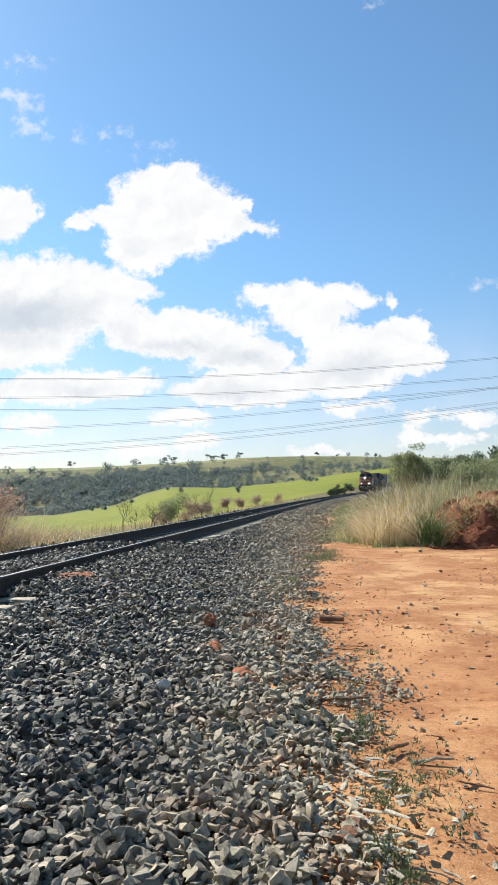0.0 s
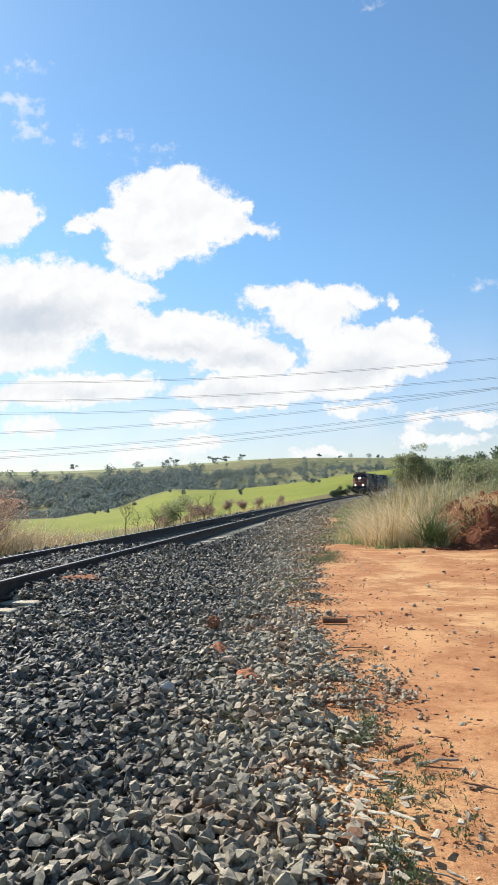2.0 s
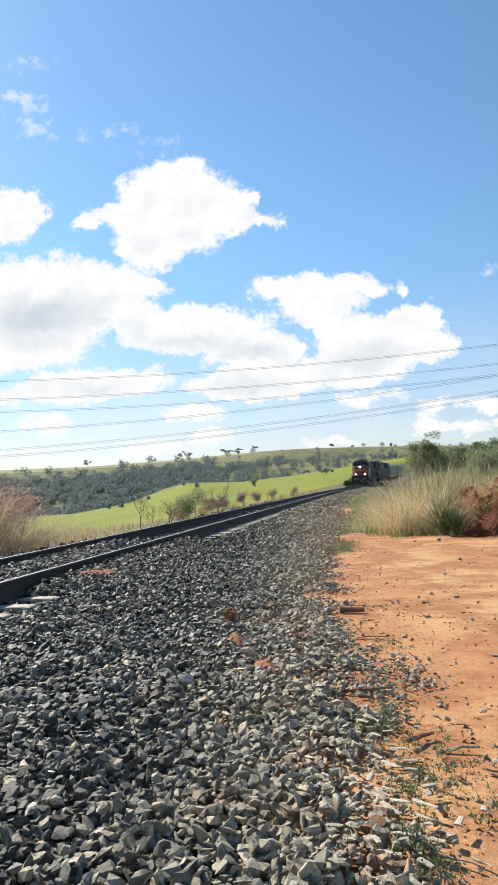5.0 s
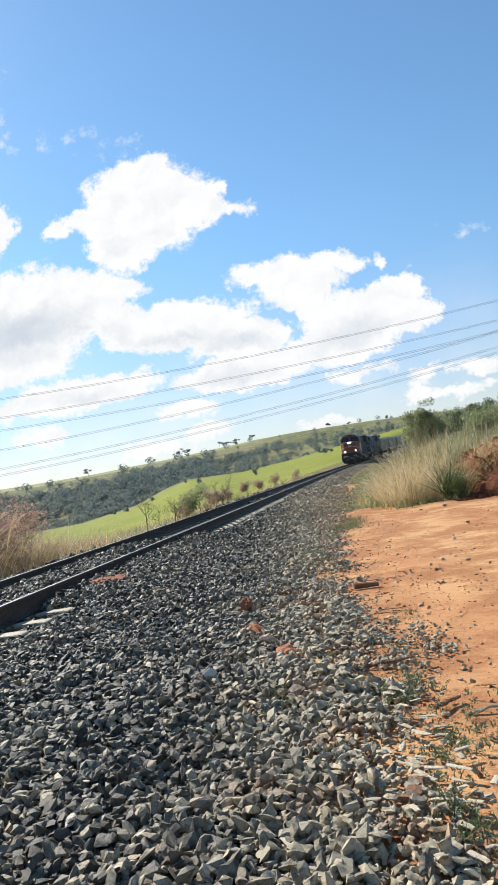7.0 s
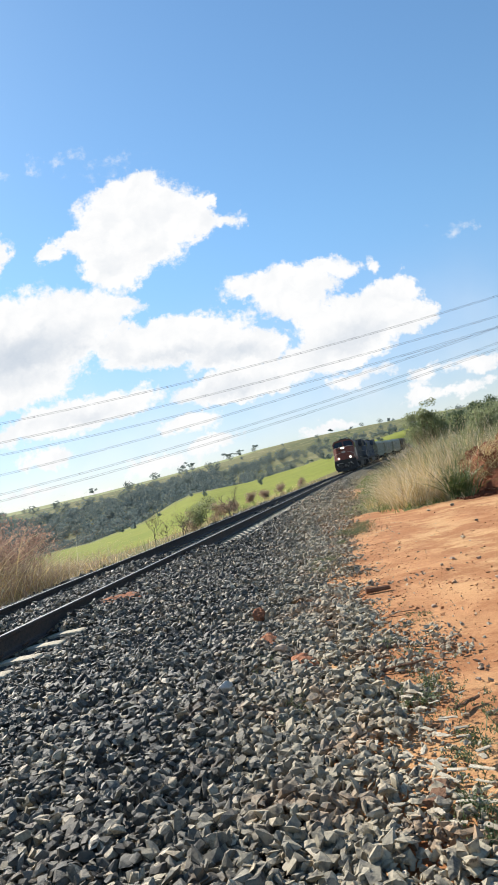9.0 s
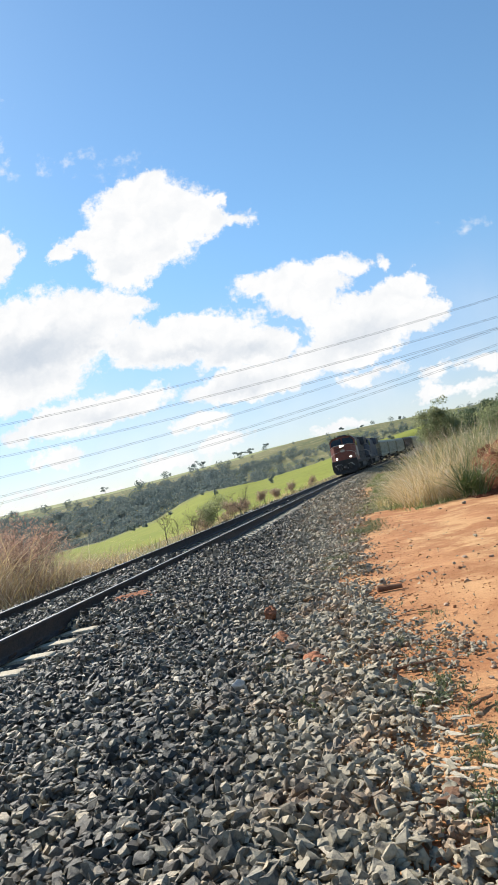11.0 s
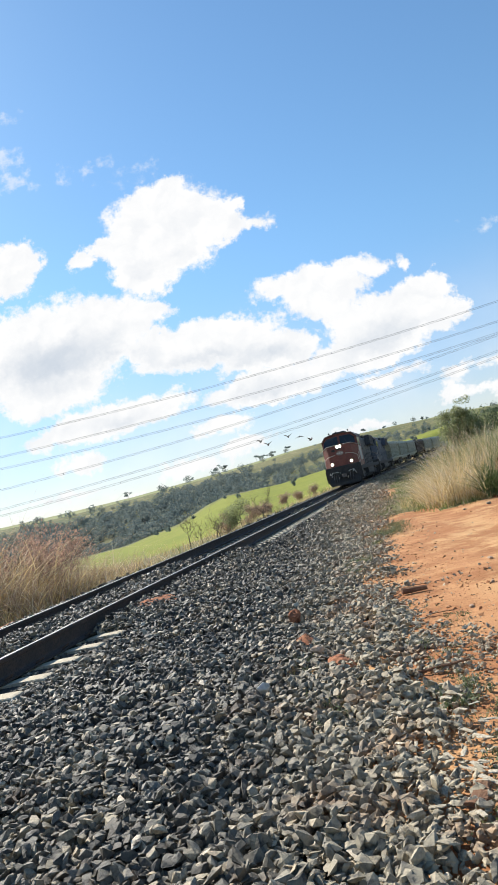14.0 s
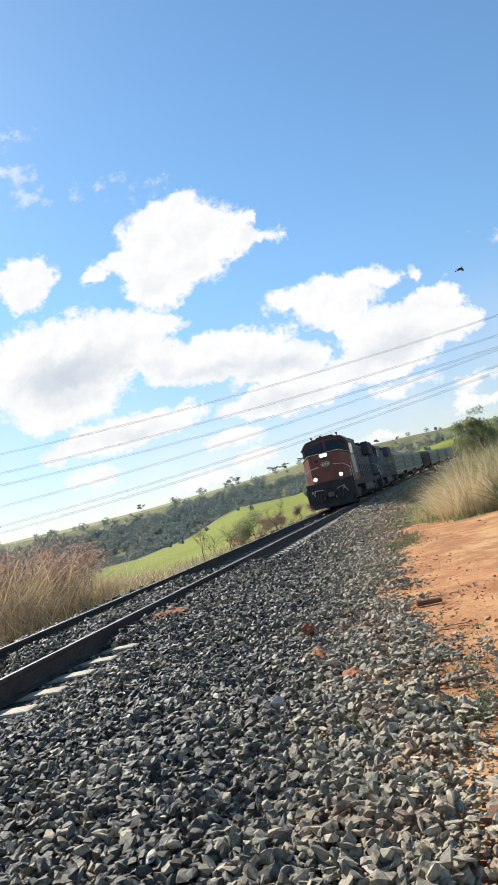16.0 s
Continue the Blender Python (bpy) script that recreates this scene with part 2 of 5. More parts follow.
RAIL = material("rail_rust", [(0.035, 0.026, 0.022), (0.055, 0.036, 0.026), (0.02, 0.018, 0.018)], 6.0, 0.75, 0.3)
RAIL_TOP = material("rail_head_steel", [(0.32, 0.31, 0.30), (0.24, 0.22, 0.21)], 5.0, 0.38, 0.05, metal=0.85)
CONCRETE = material("sleeper_concrete", [(0.46, 0.40, 0.30), (0.55, 0.49, 0.37), (0.33, 0.28, 0.21)], 5.0, 0.9, 0.4, per_thing=0.12)
CLIP = material("clip_iron", [(0.05, 0.035, 0.028), (0.09, 0.05, 0.03)], 20.0, 0.7, 0.2, metal=0.3)


# ---- mesh helpers ----
def mesh_of(name, verts, tris, mats, slots=None, smooth=False):
    """A mesh object from arrays of places and of faces (three or four corners each)."""
    verts, tris = np.asarray(verts, np.float32), np.asarray(tris, np.int32)
    k = tris.shape[1]
    me = bpy.data.meshes.new(name)
    me.vertices.add(len(verts))
    me.vertices.foreach_set("co", verts.ravel())
    me.loops.add(tris.size)
    me.loops.foreach_set("vertex_index", tris.ravel())
    me.polygons.add(len(tris))
    me.polygons.foreach_set("loop_start", np.arange(len(tris), dtype=np.int32) * k)
    if slots is not None:
        me.polygons.foreach_set("material_index", np.asarray(slots, np.int32))
    me.polygons.foreach_set("use_smooth", np.full(len(tris), smooth))
    for m in mats if isinstance(mats, (list, tuple)) else [mats]:
        me.materials.append(m)
    me.update(calc_edges=True)
    me.validate()
    return new(name, me)


def bm_object(name, bm, mat, smooth=False):
    me = bpy.data.meshes.new(name)
    bmesh.ops.recalc_face_normals(bm, faces=bm.faces)
    bm.to_mesh(me)
    bm.free()
    for m in mat if isinstance(mat, (list, tuple)) else [mat]:
        me.materials.append(m)
    if smooth:
        me.polygons.foreach_set("use_smooth", np.full(len(me.polygons), True))
    return new(name, me)


def part(name, bm, mat, parent, label="", smooth=False):
    ob = bm_object(name, bm, mat, smooth)
    ob.parent = parent
    return tagged(ob, label)


def thing(name, place, label, category, group=""):
    ob = new(name)
    ob.empty_display_size = 0.2
    ob.matrix_world = place
    return tagged(ob, label, category, group)


def box(bm, x0, x1, y0, y1, z0, z1, bevel=0.0):
    r = bmesh.ops.create_cube(bm, size=1.0)
    bmesh.ops.scale(bm, vec=(x1 - x0, y1 - y0, z1 - z0), verts=r["verts"])
    bmesh.ops.translate(bm, vec=((x0 + x1) / 2, (y0 + y1) / 2, (z0 + z1) / 2), verts=r["verts"])
    if bevel:
        edges = list({e for v in r["verts"] for e in v.link_edges})
        bmesh.ops.bevel(bm, geom=edges, offset=bevel, segments=2, affect="EDGES", profile=0.5)
    return bm


def prism(bm, outline, axis, a, b):
    """A solid with the outline (pairs) in the plane across axis, from a to b along it."""
    def at(p, t):
        return {"x": (t, p[0], p[1]), "y": (p[0], t, p[1]), "z": (p[0], p[1], t)}[axis]
    one = [bm.verts.new(at(p, a)) for p in outline]
    two = [bm.verts.new(at(p, b)) for p in outline]
    bm.faces.new(one)
    bm.faces.new(two[::-1])
    for i in range(len(outline)):
        j = (i + 1) % len(outline)
        bm.faces.new((one[i], two[i], two[j], one[j]))
    return bm


def rod(bm, a, b, r, r2=None, sides=8):
    """A round bar from a to b."""
    a, b = Vector(a), Vector(b)
    g = bmesh.ops.create_cone(bm, cap_ends=True, segments=sides, radius1=r, radius2=r if r2 is None else r2, depth=(b - a).length)
    m = Matrix.Translation((a + b) / 2) @ (b - a).to_track_quat("Z", "Y").to_matrix().to_4x4()
    bmesh.ops.transform(bm, matrix=m, verts=g["verts"])
    return bm


rng = np.random.default_rng(7)


def value_noise(x, y, scale, seed=0):
    """Smooth noise from -1 to 1 over arrays."""
    x, y = np.asarray(x, float) * scale + seed * 17.31, np.asarray(y, float) * scale - seed * 9.73
    i, j = np.floor(x).astype(np.int64), np.floor(y).astype(np.int64)
    fx, fy = x - i, y - j
    fx, fy = fx * fx * (3 - 2 * fx), fy * fy * (3 - 2 * fy)

    def h(a, b):
        v = (a * 374761393 + b * 668265263 + seed * 974634777) & 0xFFFFFFFF
        v = ((v ^ (v >> 13)) * 1274126177) & 0xFFFFFFFF
        return ((v ^ (v >> 16)) & 0xFFFF) / 32767.5 - 1

    return (h(i, j) * (1 - fx) + h(i + 1, j) * fx) * (1 - fy) + (h(i, j + 1) * (1 - fx) + h(i + 1, j + 1) * fx) * fy


def smooth(a, b, v):
    t = np.clip((np.asarray(v, float) - a) / (b - a), 0, 1)
    return t * t * (3 - 2 * t)


# ---- the line of the track ----
GAUGE = 1.68            # between the rails' centres


def track_x(y):
    y = np.asarray(y, float)
    return -5.4605 + 0.135951 * y + 0.0001928 * y ** 2 + 1.2054e-06 * y ** 3


def track_slope(y):
    y = np.asarray(y, float)
    return 0.135951 + 0.0003856 * y + 3.6162e-06 * y ** 2


def rail_z(y):
    """Height of the rails' top."""
    y = np.asarray(y, float)
    k = np.clip(y, -40, 190)
    return EYE - 1.0979 - 0.000714 * k + 4.7136e-05 * k ** 2 + 0.006 * np.maximum(y - 190, 0)


def aside(x, y):
    """How far to the right of the track's centre a place lies, and the y of its foot on the track."""
    x, y = np.asarray(x, float), np.asarray(y, float)
    f = np.clip(y, -60, 420)
    for _ in range(3):
        s = track_slope(f)
        f = np.clip(f + ((x - track_x(f)) * s + (y - f)) / (1 + s * s), -60, 420)
    s = track_slope(f)
    return ((x - track_x(f)) - s * (y - f)) / np.sqrt(1 + s * s), f


def table(v, pairs):
    a = np.array(pairs)
    return np.interp(v, a[:, 0], a[:, 1])


FIELD_TOP = [(-60, -1.0), (-30, -1.6), (-20, -1.75), (-15.5, -1.66), (-11, -0.94), (-8.5, 0.0), (-6.6, 0.50), (-4, 0.45), (-2, 0.42), (2.7, 0.82), (7.4, 1.48), (12, 2.0), (20, 2.1), (40, 1.0)]
SKYLINE = [(-60, 1.5), (-30, 1.85), (-20, 1.95), (-14, 2.06), (-6.5, 2.45), (-0.75, 2.86), (5.5, 2.92), (12, 2.85), (20, 2.5), (40, 2.0)]
R_FIELD, R_TOP = 380.0, 950.0


def far_z(x, y):
    """Valley, pasture rising to R_FIELD, a hidden dip, then the wooded slope up to the plateau at R_TOP."""
    r, az = np.hypot(x, y), np.degrees(np.arctan2(x, y))
    zf = EYE + R_FIELD * np.tan(np.radians(table(az, FIELD_TOP)))
    zs = EYE + R_TOP * np.tan(np.radians(table(az, SKYLINE)))
    low = -1.2 - 2.4 * smooth(8, 70, r)
    t = np.clip((r - 60) / (R_FIELD - 60), 0, 1)
    z = low + (zf - low) * (0.75 * t + 0.25 * t * t * (3 - 2 * t))
    dip = zf - 7 * smooth(R_FIELD, 450, r)
    up = np.clip((r - 460) / (R_TOP - 460), 0, 1)
    beyond = dip + (zs - dip) * (0.55 * up + 0.45 * smooth(0, 1, up)) + value_noise(x, y, 0.012, 5) * 2.5 * smooth(440, 520, r) * smooth(R_TOP + 40, R_TOP - 60, r)
    z = np.where(r > R_FIELD, beyond, z)
    z = np.where(r > R_TOP, zs + (r - R_TOP) * 0.004, z)
    ahead = smooth(75, 55, np.abs(az))
    return z * ahead + (1 - ahead) * (-0.3)


def ballast_edge(f):
    return np.interp(f, [2, 3.5, 4.5, 5.5, 7.2, 9, 12, 17, 30, 55], [5.95, 5.9, 5.75, 5.55, 5.4, 5.25, 5.05, 5.0, 4.7, 3.6]) + 0.18 * value_noise(f, 0 * f, 0.6, 3)


def ground_z(x, y, detail=True):
    x, y = np.asarray(x, float), np.asarray(y, float)
    u, f = aside(x, y)
    rz = rail_z(f)
    bed = rz - 0.285
    dirt = rz - 0.30 - 0.30 * smooth(22, 34, f)
    right = bed + (dirt - bed) * smooth(1.5, 5.5, u)
    right = right + 1.6 * smooth(9, 30, u) * smooth(14, 40, y)
    left = bed + (rz - 0.65 - bed) * smooth(-1.6, -3.6, u)
    z = np.where(u > 0, right, left)
    wl = smooth(-3.4, -26, u)
    fz = far_z(x, y)
    z = z * (1 - wl) + fz * wl
    wr = smooth(40, 160, u)
    z = z * (1 - wr) + np.maximum(fz, rz) * wr
    if detail:
        d = smooth(4.8, 6.0, u) * smooth(60, 20, np.hypot(x, y))
        ruts = 0.03 * value_noise(x * 1.0, y * 0.25, 0.9, 1) + 0.014 * value_noise(x, y, 3.0, 2)
        z = z + d * ruts + 0.02 * value_noise(x, y, 0.8, 4) * smooth(1.8, 3, u) * smooth(6, 4.8, u)
    return z


# ---- ground: one sheet to the horizon ----
BARE = [(-0.02, 5.4, 0.17), (-0.75, 6.3, 0.15), (-3.15, 12.0, 0.62), (0.55, 4.5, 0.18), (0.25, 6.6, 0.13), (-0.35, 5.2, 0.12)]      # spots of bare soil: x, y, radius

def build_ground():
    fine = np.arange(-36, 36.01, 0.3)
    az = np.radians(np.r_[fine, np.arange(40, 321, 4.0)])
    r = np.r_[0.0, np.geomspace(0.35, 1.9, 14), np.arange(2.0, 9, 0.09), np.geomspace(9, 60, 150), np.geomspace(61.5, 1100, 120), np.geomspace(1200, 4600, 14)]
    R, A = np.meshgrid(r, az, indexing="ij")
    x, y = R * np.sin(A), R * np.cos(A)
    z = ground_z(x, y)
    k, m = len(r), len(az)
    V = np.stack([x, y, z], -1).reshape(-1, 3)
    i, j = np.meshgrid(np.arange(k - 1), np.arange(m), indexing="ij")
    j2 = (j + 1) % m
    F = np.stack([i * m + j, i * m + j2, (i + 1) * m + j2, (i + 1) * m + j], -1).reshape(-1, 4)[:, ::-1]
    cx, cy = V[F].mean(1)[:, 0], V[F].mean(1)[:, 1]
    u, f = aside(cx, cy)
    rr, a = np.hypot(cx, cy), np.degrees(np.arctan2(cx, cy))
    slot = np.zeros(len(F), int)
    slot[(u < -2.6) | ((u > 6.0) & (cy > 17.0 + 0.12 * u)) | (rr > 45)] = 1
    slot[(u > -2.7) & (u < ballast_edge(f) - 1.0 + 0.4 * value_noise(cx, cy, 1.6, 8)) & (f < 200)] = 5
    for bx, by, br in BARE:
        slot[np.hypot(cx - bx, (cy - by) * 0.75) < br * 1.1] = 0
    slot[(u < -14) & (rr > 55)] = 2
    slot[(u > 4.4) & (cy > 19.5) & (rr < 300)] = 1
    slot[(rr > 325) & (rr < R_FIELD + 5) & (value_noise(cx, cy, 0.016, 70) + 0.4 * value_noise(cx, cy, 0.06, 71) + 0.5 * smooth(340, 380, rr) * smooth(2, -6, a) > 0.35)] = 3
    slot[(rr > R_FIELD + 4)] = 3
    slot[(rr > R_TOP - 70)] = 4
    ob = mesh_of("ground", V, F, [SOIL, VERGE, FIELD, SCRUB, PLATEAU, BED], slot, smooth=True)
    tagged(ob, "orange dirt track, verge, green pasture and wooded hills", "ground", kind="structure")


build_ground()


# ---- track ----
def sweep(bm, outline, ys, lateral, lift=0.0, slot_top=None):
    """The outline (across, up) carried along the track at a side distance."""
    rings = []
    for y in ys:
        s = float(track_slope(y))
        k = 1 / math.sqrt(1 + s * s)
        side = Vector((k, -s * k, 0))
        c = Vector((float(track_x(y)), y, float(rail_z(y)) + lift)) + side * lateral
        rings.append([bm.verts.new(c + side * a + Vector((0, 0, b))) for a, b in outline])
    n = len(outline)
    for p, q in zip(rings, rings[1:]):
        for i in range(n):
            j = (i + 1) % n
            f = bm.faces.new((p[i], q[i], q[j], p[j]))
            if slot_top is not None and i in slot_top:
                f.material_index = 1
    bm.faces.new(rings[0])
    bm.faces.new(rings[-1][::-1])


RAIL_OUTLINE = [(-0.078, -0.25), (0.078, -0.25), (0.078, -0.232), (0.02, -0.21), (0.011, -0.19), (0.011, -0.055), (0.036, -0.042), (0.036, -0.010), (0.026, 0.0),
                (-0.026, 0.0), (-0.036, -0.010), (-0.036, -0.042), (-0.011, -0.055), (-0.011, -0.19), (-0.02, -0.21), (-0.078, -0.232)]


def build_track():
    track = thing("railway_track", pose(0, 0, 0), "curving broad-gauge railway track on concrete sleepers in grey ballast", "railway track")
    ys = np.r_[np.arange(-14, 60, 2.0), np.arange(60, 330, 5.0)]
    for side in (-1, 1):
        bm = bmesh.new()
        sweep(bm, RAIL_OUTLINE, [float(v) for v in ys], side * GAUGE / 2, slot_top=(8,))
        part("rail", bm, [RAIL, RAIL_TOP], track, "dark rusty steel rail with a polished head")
    bm = bmesh.new()
    prism(bm, [(-1.4, -0.115), (1.4, -0.115), (1.4, 0.03), (1.36, 0.045), (1.05, 0.045), (0.55, 0.0), (-0.55, 0.0), (-1.05, 0.045), (-1.36, 0.045), (-1.4, 0.03)], "y", -0.12, 0.12)
    bmesh.ops.bevel(bm, geom=[e for e in bm.edges], offset=0.012, segments=1, affect="EDGES")
    me = bpy.data.meshes.new("sleeper")
    bm.to_mesh(me)
    bm.free()
    me.materials.append(CONCRETE)
    bm = bmesh.new()
    rod(bm, (-0.03, -0.06, 0.055), (0.03, 0.0, 0.085), 0.014, sides=6)
    rod(bm, (0.03, 0.0, 0.085), (-0.03, 0.06, 0.055), 0.014, sides=6)
    cme = bpy.data.meshes.new("rail_clip")
    bm.to_mesh(cme)
    bm.free()
    cme.materials.append(CLIP)
    y = 0.6 - 24 * 0.62
    while y < 150:
        ob = new("sleeper", me)
        ob.parent = track
        ob.matrix_local = pose(float(track_x(y)), y, float(rail_z(y)) - 0.296, 0, 0, -math.degrees(math.atan(float(track_slope(y)))) + random.uniform(-0.8, 0.8))
        if y < 14:
            for off in (-GAUGE / 2 - 0.1, -GAUGE / 2 + 0.1, GAUGE / 2 - 0.1, GAUGE / 2 + 0.1):
                c = new("rail_clip", cme)
                c.parent = ob
                c.matrix_local = pose(off, 0, 0.03)
        y += 0.62
    return track


TRACK = build_track()


# ---- ballast: crushed stone ----
def stone_shapes(count, points):
    shapes = []
    for k in range(count):
        bm = bmesh.new()
        w, l, t = random.uniform(1.05, 1.6), random.uniform(0.75, 1.1), random.uniform(0.42, 0.8)
        for _ in range(points):
            v = Vector((random.gauss(0, 1), random.gauss(0, 1), random.gauss(0, 1))).normalized()
            v = v * random.uniform(0.78, 1.0)
            bm.verts.new((v.x * w, v.y * l, v.z * t))
        r = bmesh.ops.convex_hull(bm, input=bm.verts)
        bmesh.ops.delete(bm, geom=[g for g in r["geom_interior"] if isinstance(g, bmesh.types.BMVert)], context="VERTS")
        bmesh.ops.triangulate(bm, faces=bm.faces)
        bm.verts.index_update()
        shapes.append((np.array([v.co for v in bm.verts]), np.array([[v.index for v in f.verts] for f in bm.faces])))
        bm.free()
    return shapes


def turns(n, tilt=3.2):
    """Random turning matrices."""
    q = rng.normal(size=(n, 4))
    q[:, 1:3] *= tilt
    q /= np.linalg.norm(q, axis=1)[:, None]
    w, x, y, z = q.T
    return np.stack([1 - 2 * (y * y + z * z), 2 * (x * y - z * w), 2 * (x * z + y * w), 2 * (x * y + z * w), 1 - 2 * (x * x + z * z), 2 * (y * z - x * w),
                     2 * (x * z - y * w), 2 * (y * z + x * w), 1 - 2 * (x * x + y * y)], -1).reshape(-1, 3, 3)


def scatter(shapes, P, size, tilt=3.2):
    V, F, base = [], [], 0
    which = rng.integers(0, len(shapes), len(P))
    M = turns(len(P), tilt)
    for k, (v, f) in enumerate(shapes):
        s = which == k
        if not s.any():
            continue
        w = np.einsum("nij,vj->nvi", M[s], v) * size[s][:, None, None] + P[s][:, None, :]
        F.append((f[None] + (base + np.arange(s.sum()) * len(v))[:, None, None]).reshape(-1, 3))
        V.append(w.reshape(-1, 3))
        base += s.sum() * len(v)
    return np.concatenate(V), np.concatenate(F)




def stone_cover(x, y, u, f):
    """How thickly the stones lie, from 0 to 1."""
    e = ballast_edge(f)
    c = smooth(e + 0.35, e - 0.95, u + 0.35 * value_noise(x, y, 1.6, 8) + 0.25 * value_noise(x, y, 5.0, 9)) ** 1.25
    for bx, by, br in BARE:
        c = c * smooth(0.3, 1.0, np.hypot((x - bx), (y - by) * 0.75) / br + 0.5 * value_noise(x, y, 6.0, 10))
    return np.maximum(c, 0.004 * smooth(e + 2.2, e + 0.6, u))


def stones_on(n, y0, y1, u0, u1, size, shapes, name, lift=0.25, ahead=True):
    y = y0 + (y1 - y0) * rng.random(n)
    u = u0 + (u1 - u0) * rng.random(n)
    s = track_slope(y)
    x = track_x(y) + u / np.sqrt(1 + s * s)
    uu, f = aside(x, y)
    keep = rng.random(n) < stone_cover(x, y, uu, f)
    # finer stones ahead, coarser ones behind and beside the eye
    a = np.degrees(np.arctan2(x, y))
    keep &= ((np.abs(a) < 34) & (np.hypot(x, y) > 2.2)) == ahead
    # clear of rails; sleepers lie bare except on one stretch
    keep &= np.abs(np.abs(uu) - GAUGE / 2) > 0.06
    covered = smooth(8.8, 9.8, y) * smooth(19, 16.5, y)
    between = np.abs((f - 0.6) / 0.62 - np.round((f - 0.6) / 0.62)) * 0.62
    keep &= (np.abs(uu) > 1.42) | (covered > 0.4) | (between > 0.15)
    x, y, uu, f = x[keep], y[keep], uu[keep], f[keep]
    d = size * np.exp(np.clip(rng.normal(0, 0.40, len(x)), -1.0, 0.62))
    d = d * (0.6 + 0.4 * smooth(0.1, 0.7, stone_cover(x, y, uu, f)))
    heap = 0.115 * smooth(8.8, 9.8, y) * smooth(19, 16.5, y) * smooth(2.6, 1.2, np.abs(uu))
    crib = -(0.05 + 0.06 * smooth(17.5, 19.5, y)) * smooth(1.72, 1.42, np.abs(uu)) * (1 - smooth(8.8, 9.8, y) * smooth(19, 16.5, y))
    wave = 0.03 * value_noise(x, y, 1.7, 12) + 0.018 * value_noise(x, y, 4.5, 13)
    z = ground_z(x, y) + d * lift + heap + crib + wave * smooth(1.5, 2.5, uu) + rng.random(len(x)) * d * 1.7
    V, F = scatter(shapes, np.stack([x, y, z], -1), d)
    ob = mesh_of(name, V, F, STONE)
    return ob


SHARP = stone_shapes(48, 11)
ROUGH = stone_shapes(14, 8)
for args in ((92000, 2.0, 7.2, 1.2, 7.0, 0.0208, SHARP), (80000, 7.2, 14.5, -3.2, 6.6, 0.0225, SHARP), (56000, 14.5, 32, -3.2, 6.4, 0.031, ROUGH), (24000, 32, 95, -3.0, 5.6, 0.058, ROUGH)):
    tagged(stones_on(*args, "ballast"), "grey crushed stone ballast beside the rails", "ballast", kind="stuff")
tagged(stones_on(36000, -13, 12, -3.2, 6.9, 0.034, ROUGH, "ballast", ahead=False), "grey crushed stone ballast beside the rails", "ballast", kind="stuff")


# ---- the train ----
RED = material("locomotive_red", [(0.17, 0.042, 0.028), (0.22, 0.058, 0.036), (0.10, 0.036, 0.028)], 2.5, 0.45, 0.05)
ROOF_RED = material("cab_roof_paint", [(0.10, 0.05, 0.042), (0.14, 0.07, 0.055), (0.06, 0.042, 0.04)], 3.0, 0.6, 0.08)
BLACK = material("underframe_black", [(0.022, 0.021, 0.02), (0.04, 0.034, 0.03), (0.06, 0.045, 0.035)], 3.0, 0.75, 0.2)
HOOD = material("hood_dark_grey", [(0.030, 0.033, 0.040), (0.045, 0.049, 0.058), (0.022, 0.023, 0.026)], 1.6, 0.6, 0.06)
HOOD_BLUE = material("hood_blue_grey", [(0.050, 0.066, 0.10), (0.075, 0.092, 0.125), (0.04, 0.046, 0.06)], 1.6, 0.6, 0.06)
SILVER = material("cab_silver_paint", [(0.42, 0.40, 0.36), (0.50, 0.48, 0.44), (0.30, 0.27, 0.23)], 2.0, 0.5, 0.05)
HOPPER = material("hopper_paint", [(0.36, 0.37, 0.29), (0.42, 0.42, 0.34), (0.26, 0.23, 0.17)], 0.9, 0.65, 0.06)
HOPPER_DARK = material("hopper_brown_paint", [(0.085, 0.06, 0.05), (0.11, 0.075, 0.06), (0.05, 0.04, 0.036)], 0.9, 0.7, 0.06)
PALE = material("handrail_paint", [(0.62, 0.58, 0.5), (0.5, 0.45, 0.38)], 6.0, 0.5, 0.05)
STEEL = material("wheel_steel", [(0.16, 0.15, 0.14), (0.07, 0.055, 0.045)], 4.0, 0.5, 0.1, metal=0.7)
LAMP = material("lit_lamp", [(1.0, 0.95, 0.85), (1.0, 0.95, 0.85)], 3.0, 0.3, 0.0, emit=((1.0, 0.90, 0.74), 14.0))
GLASS = material("cab_glass", [(0.02, 0.025, 0.03), (0.03, 0.035, 0.04)], 1.0, 0.08, 0.0)
PLATE = material("nose_emblem", [(0.30, 0.24, 0.21), (0.24, 0.18, 0.16)], 8.0, 0.5, 0.02)

WHEEL_R = 0.52


def empty_part(name, parent, m):
    ob = new(name)
    ob.parent = parent
    ob.matrix_local = m
    return ob


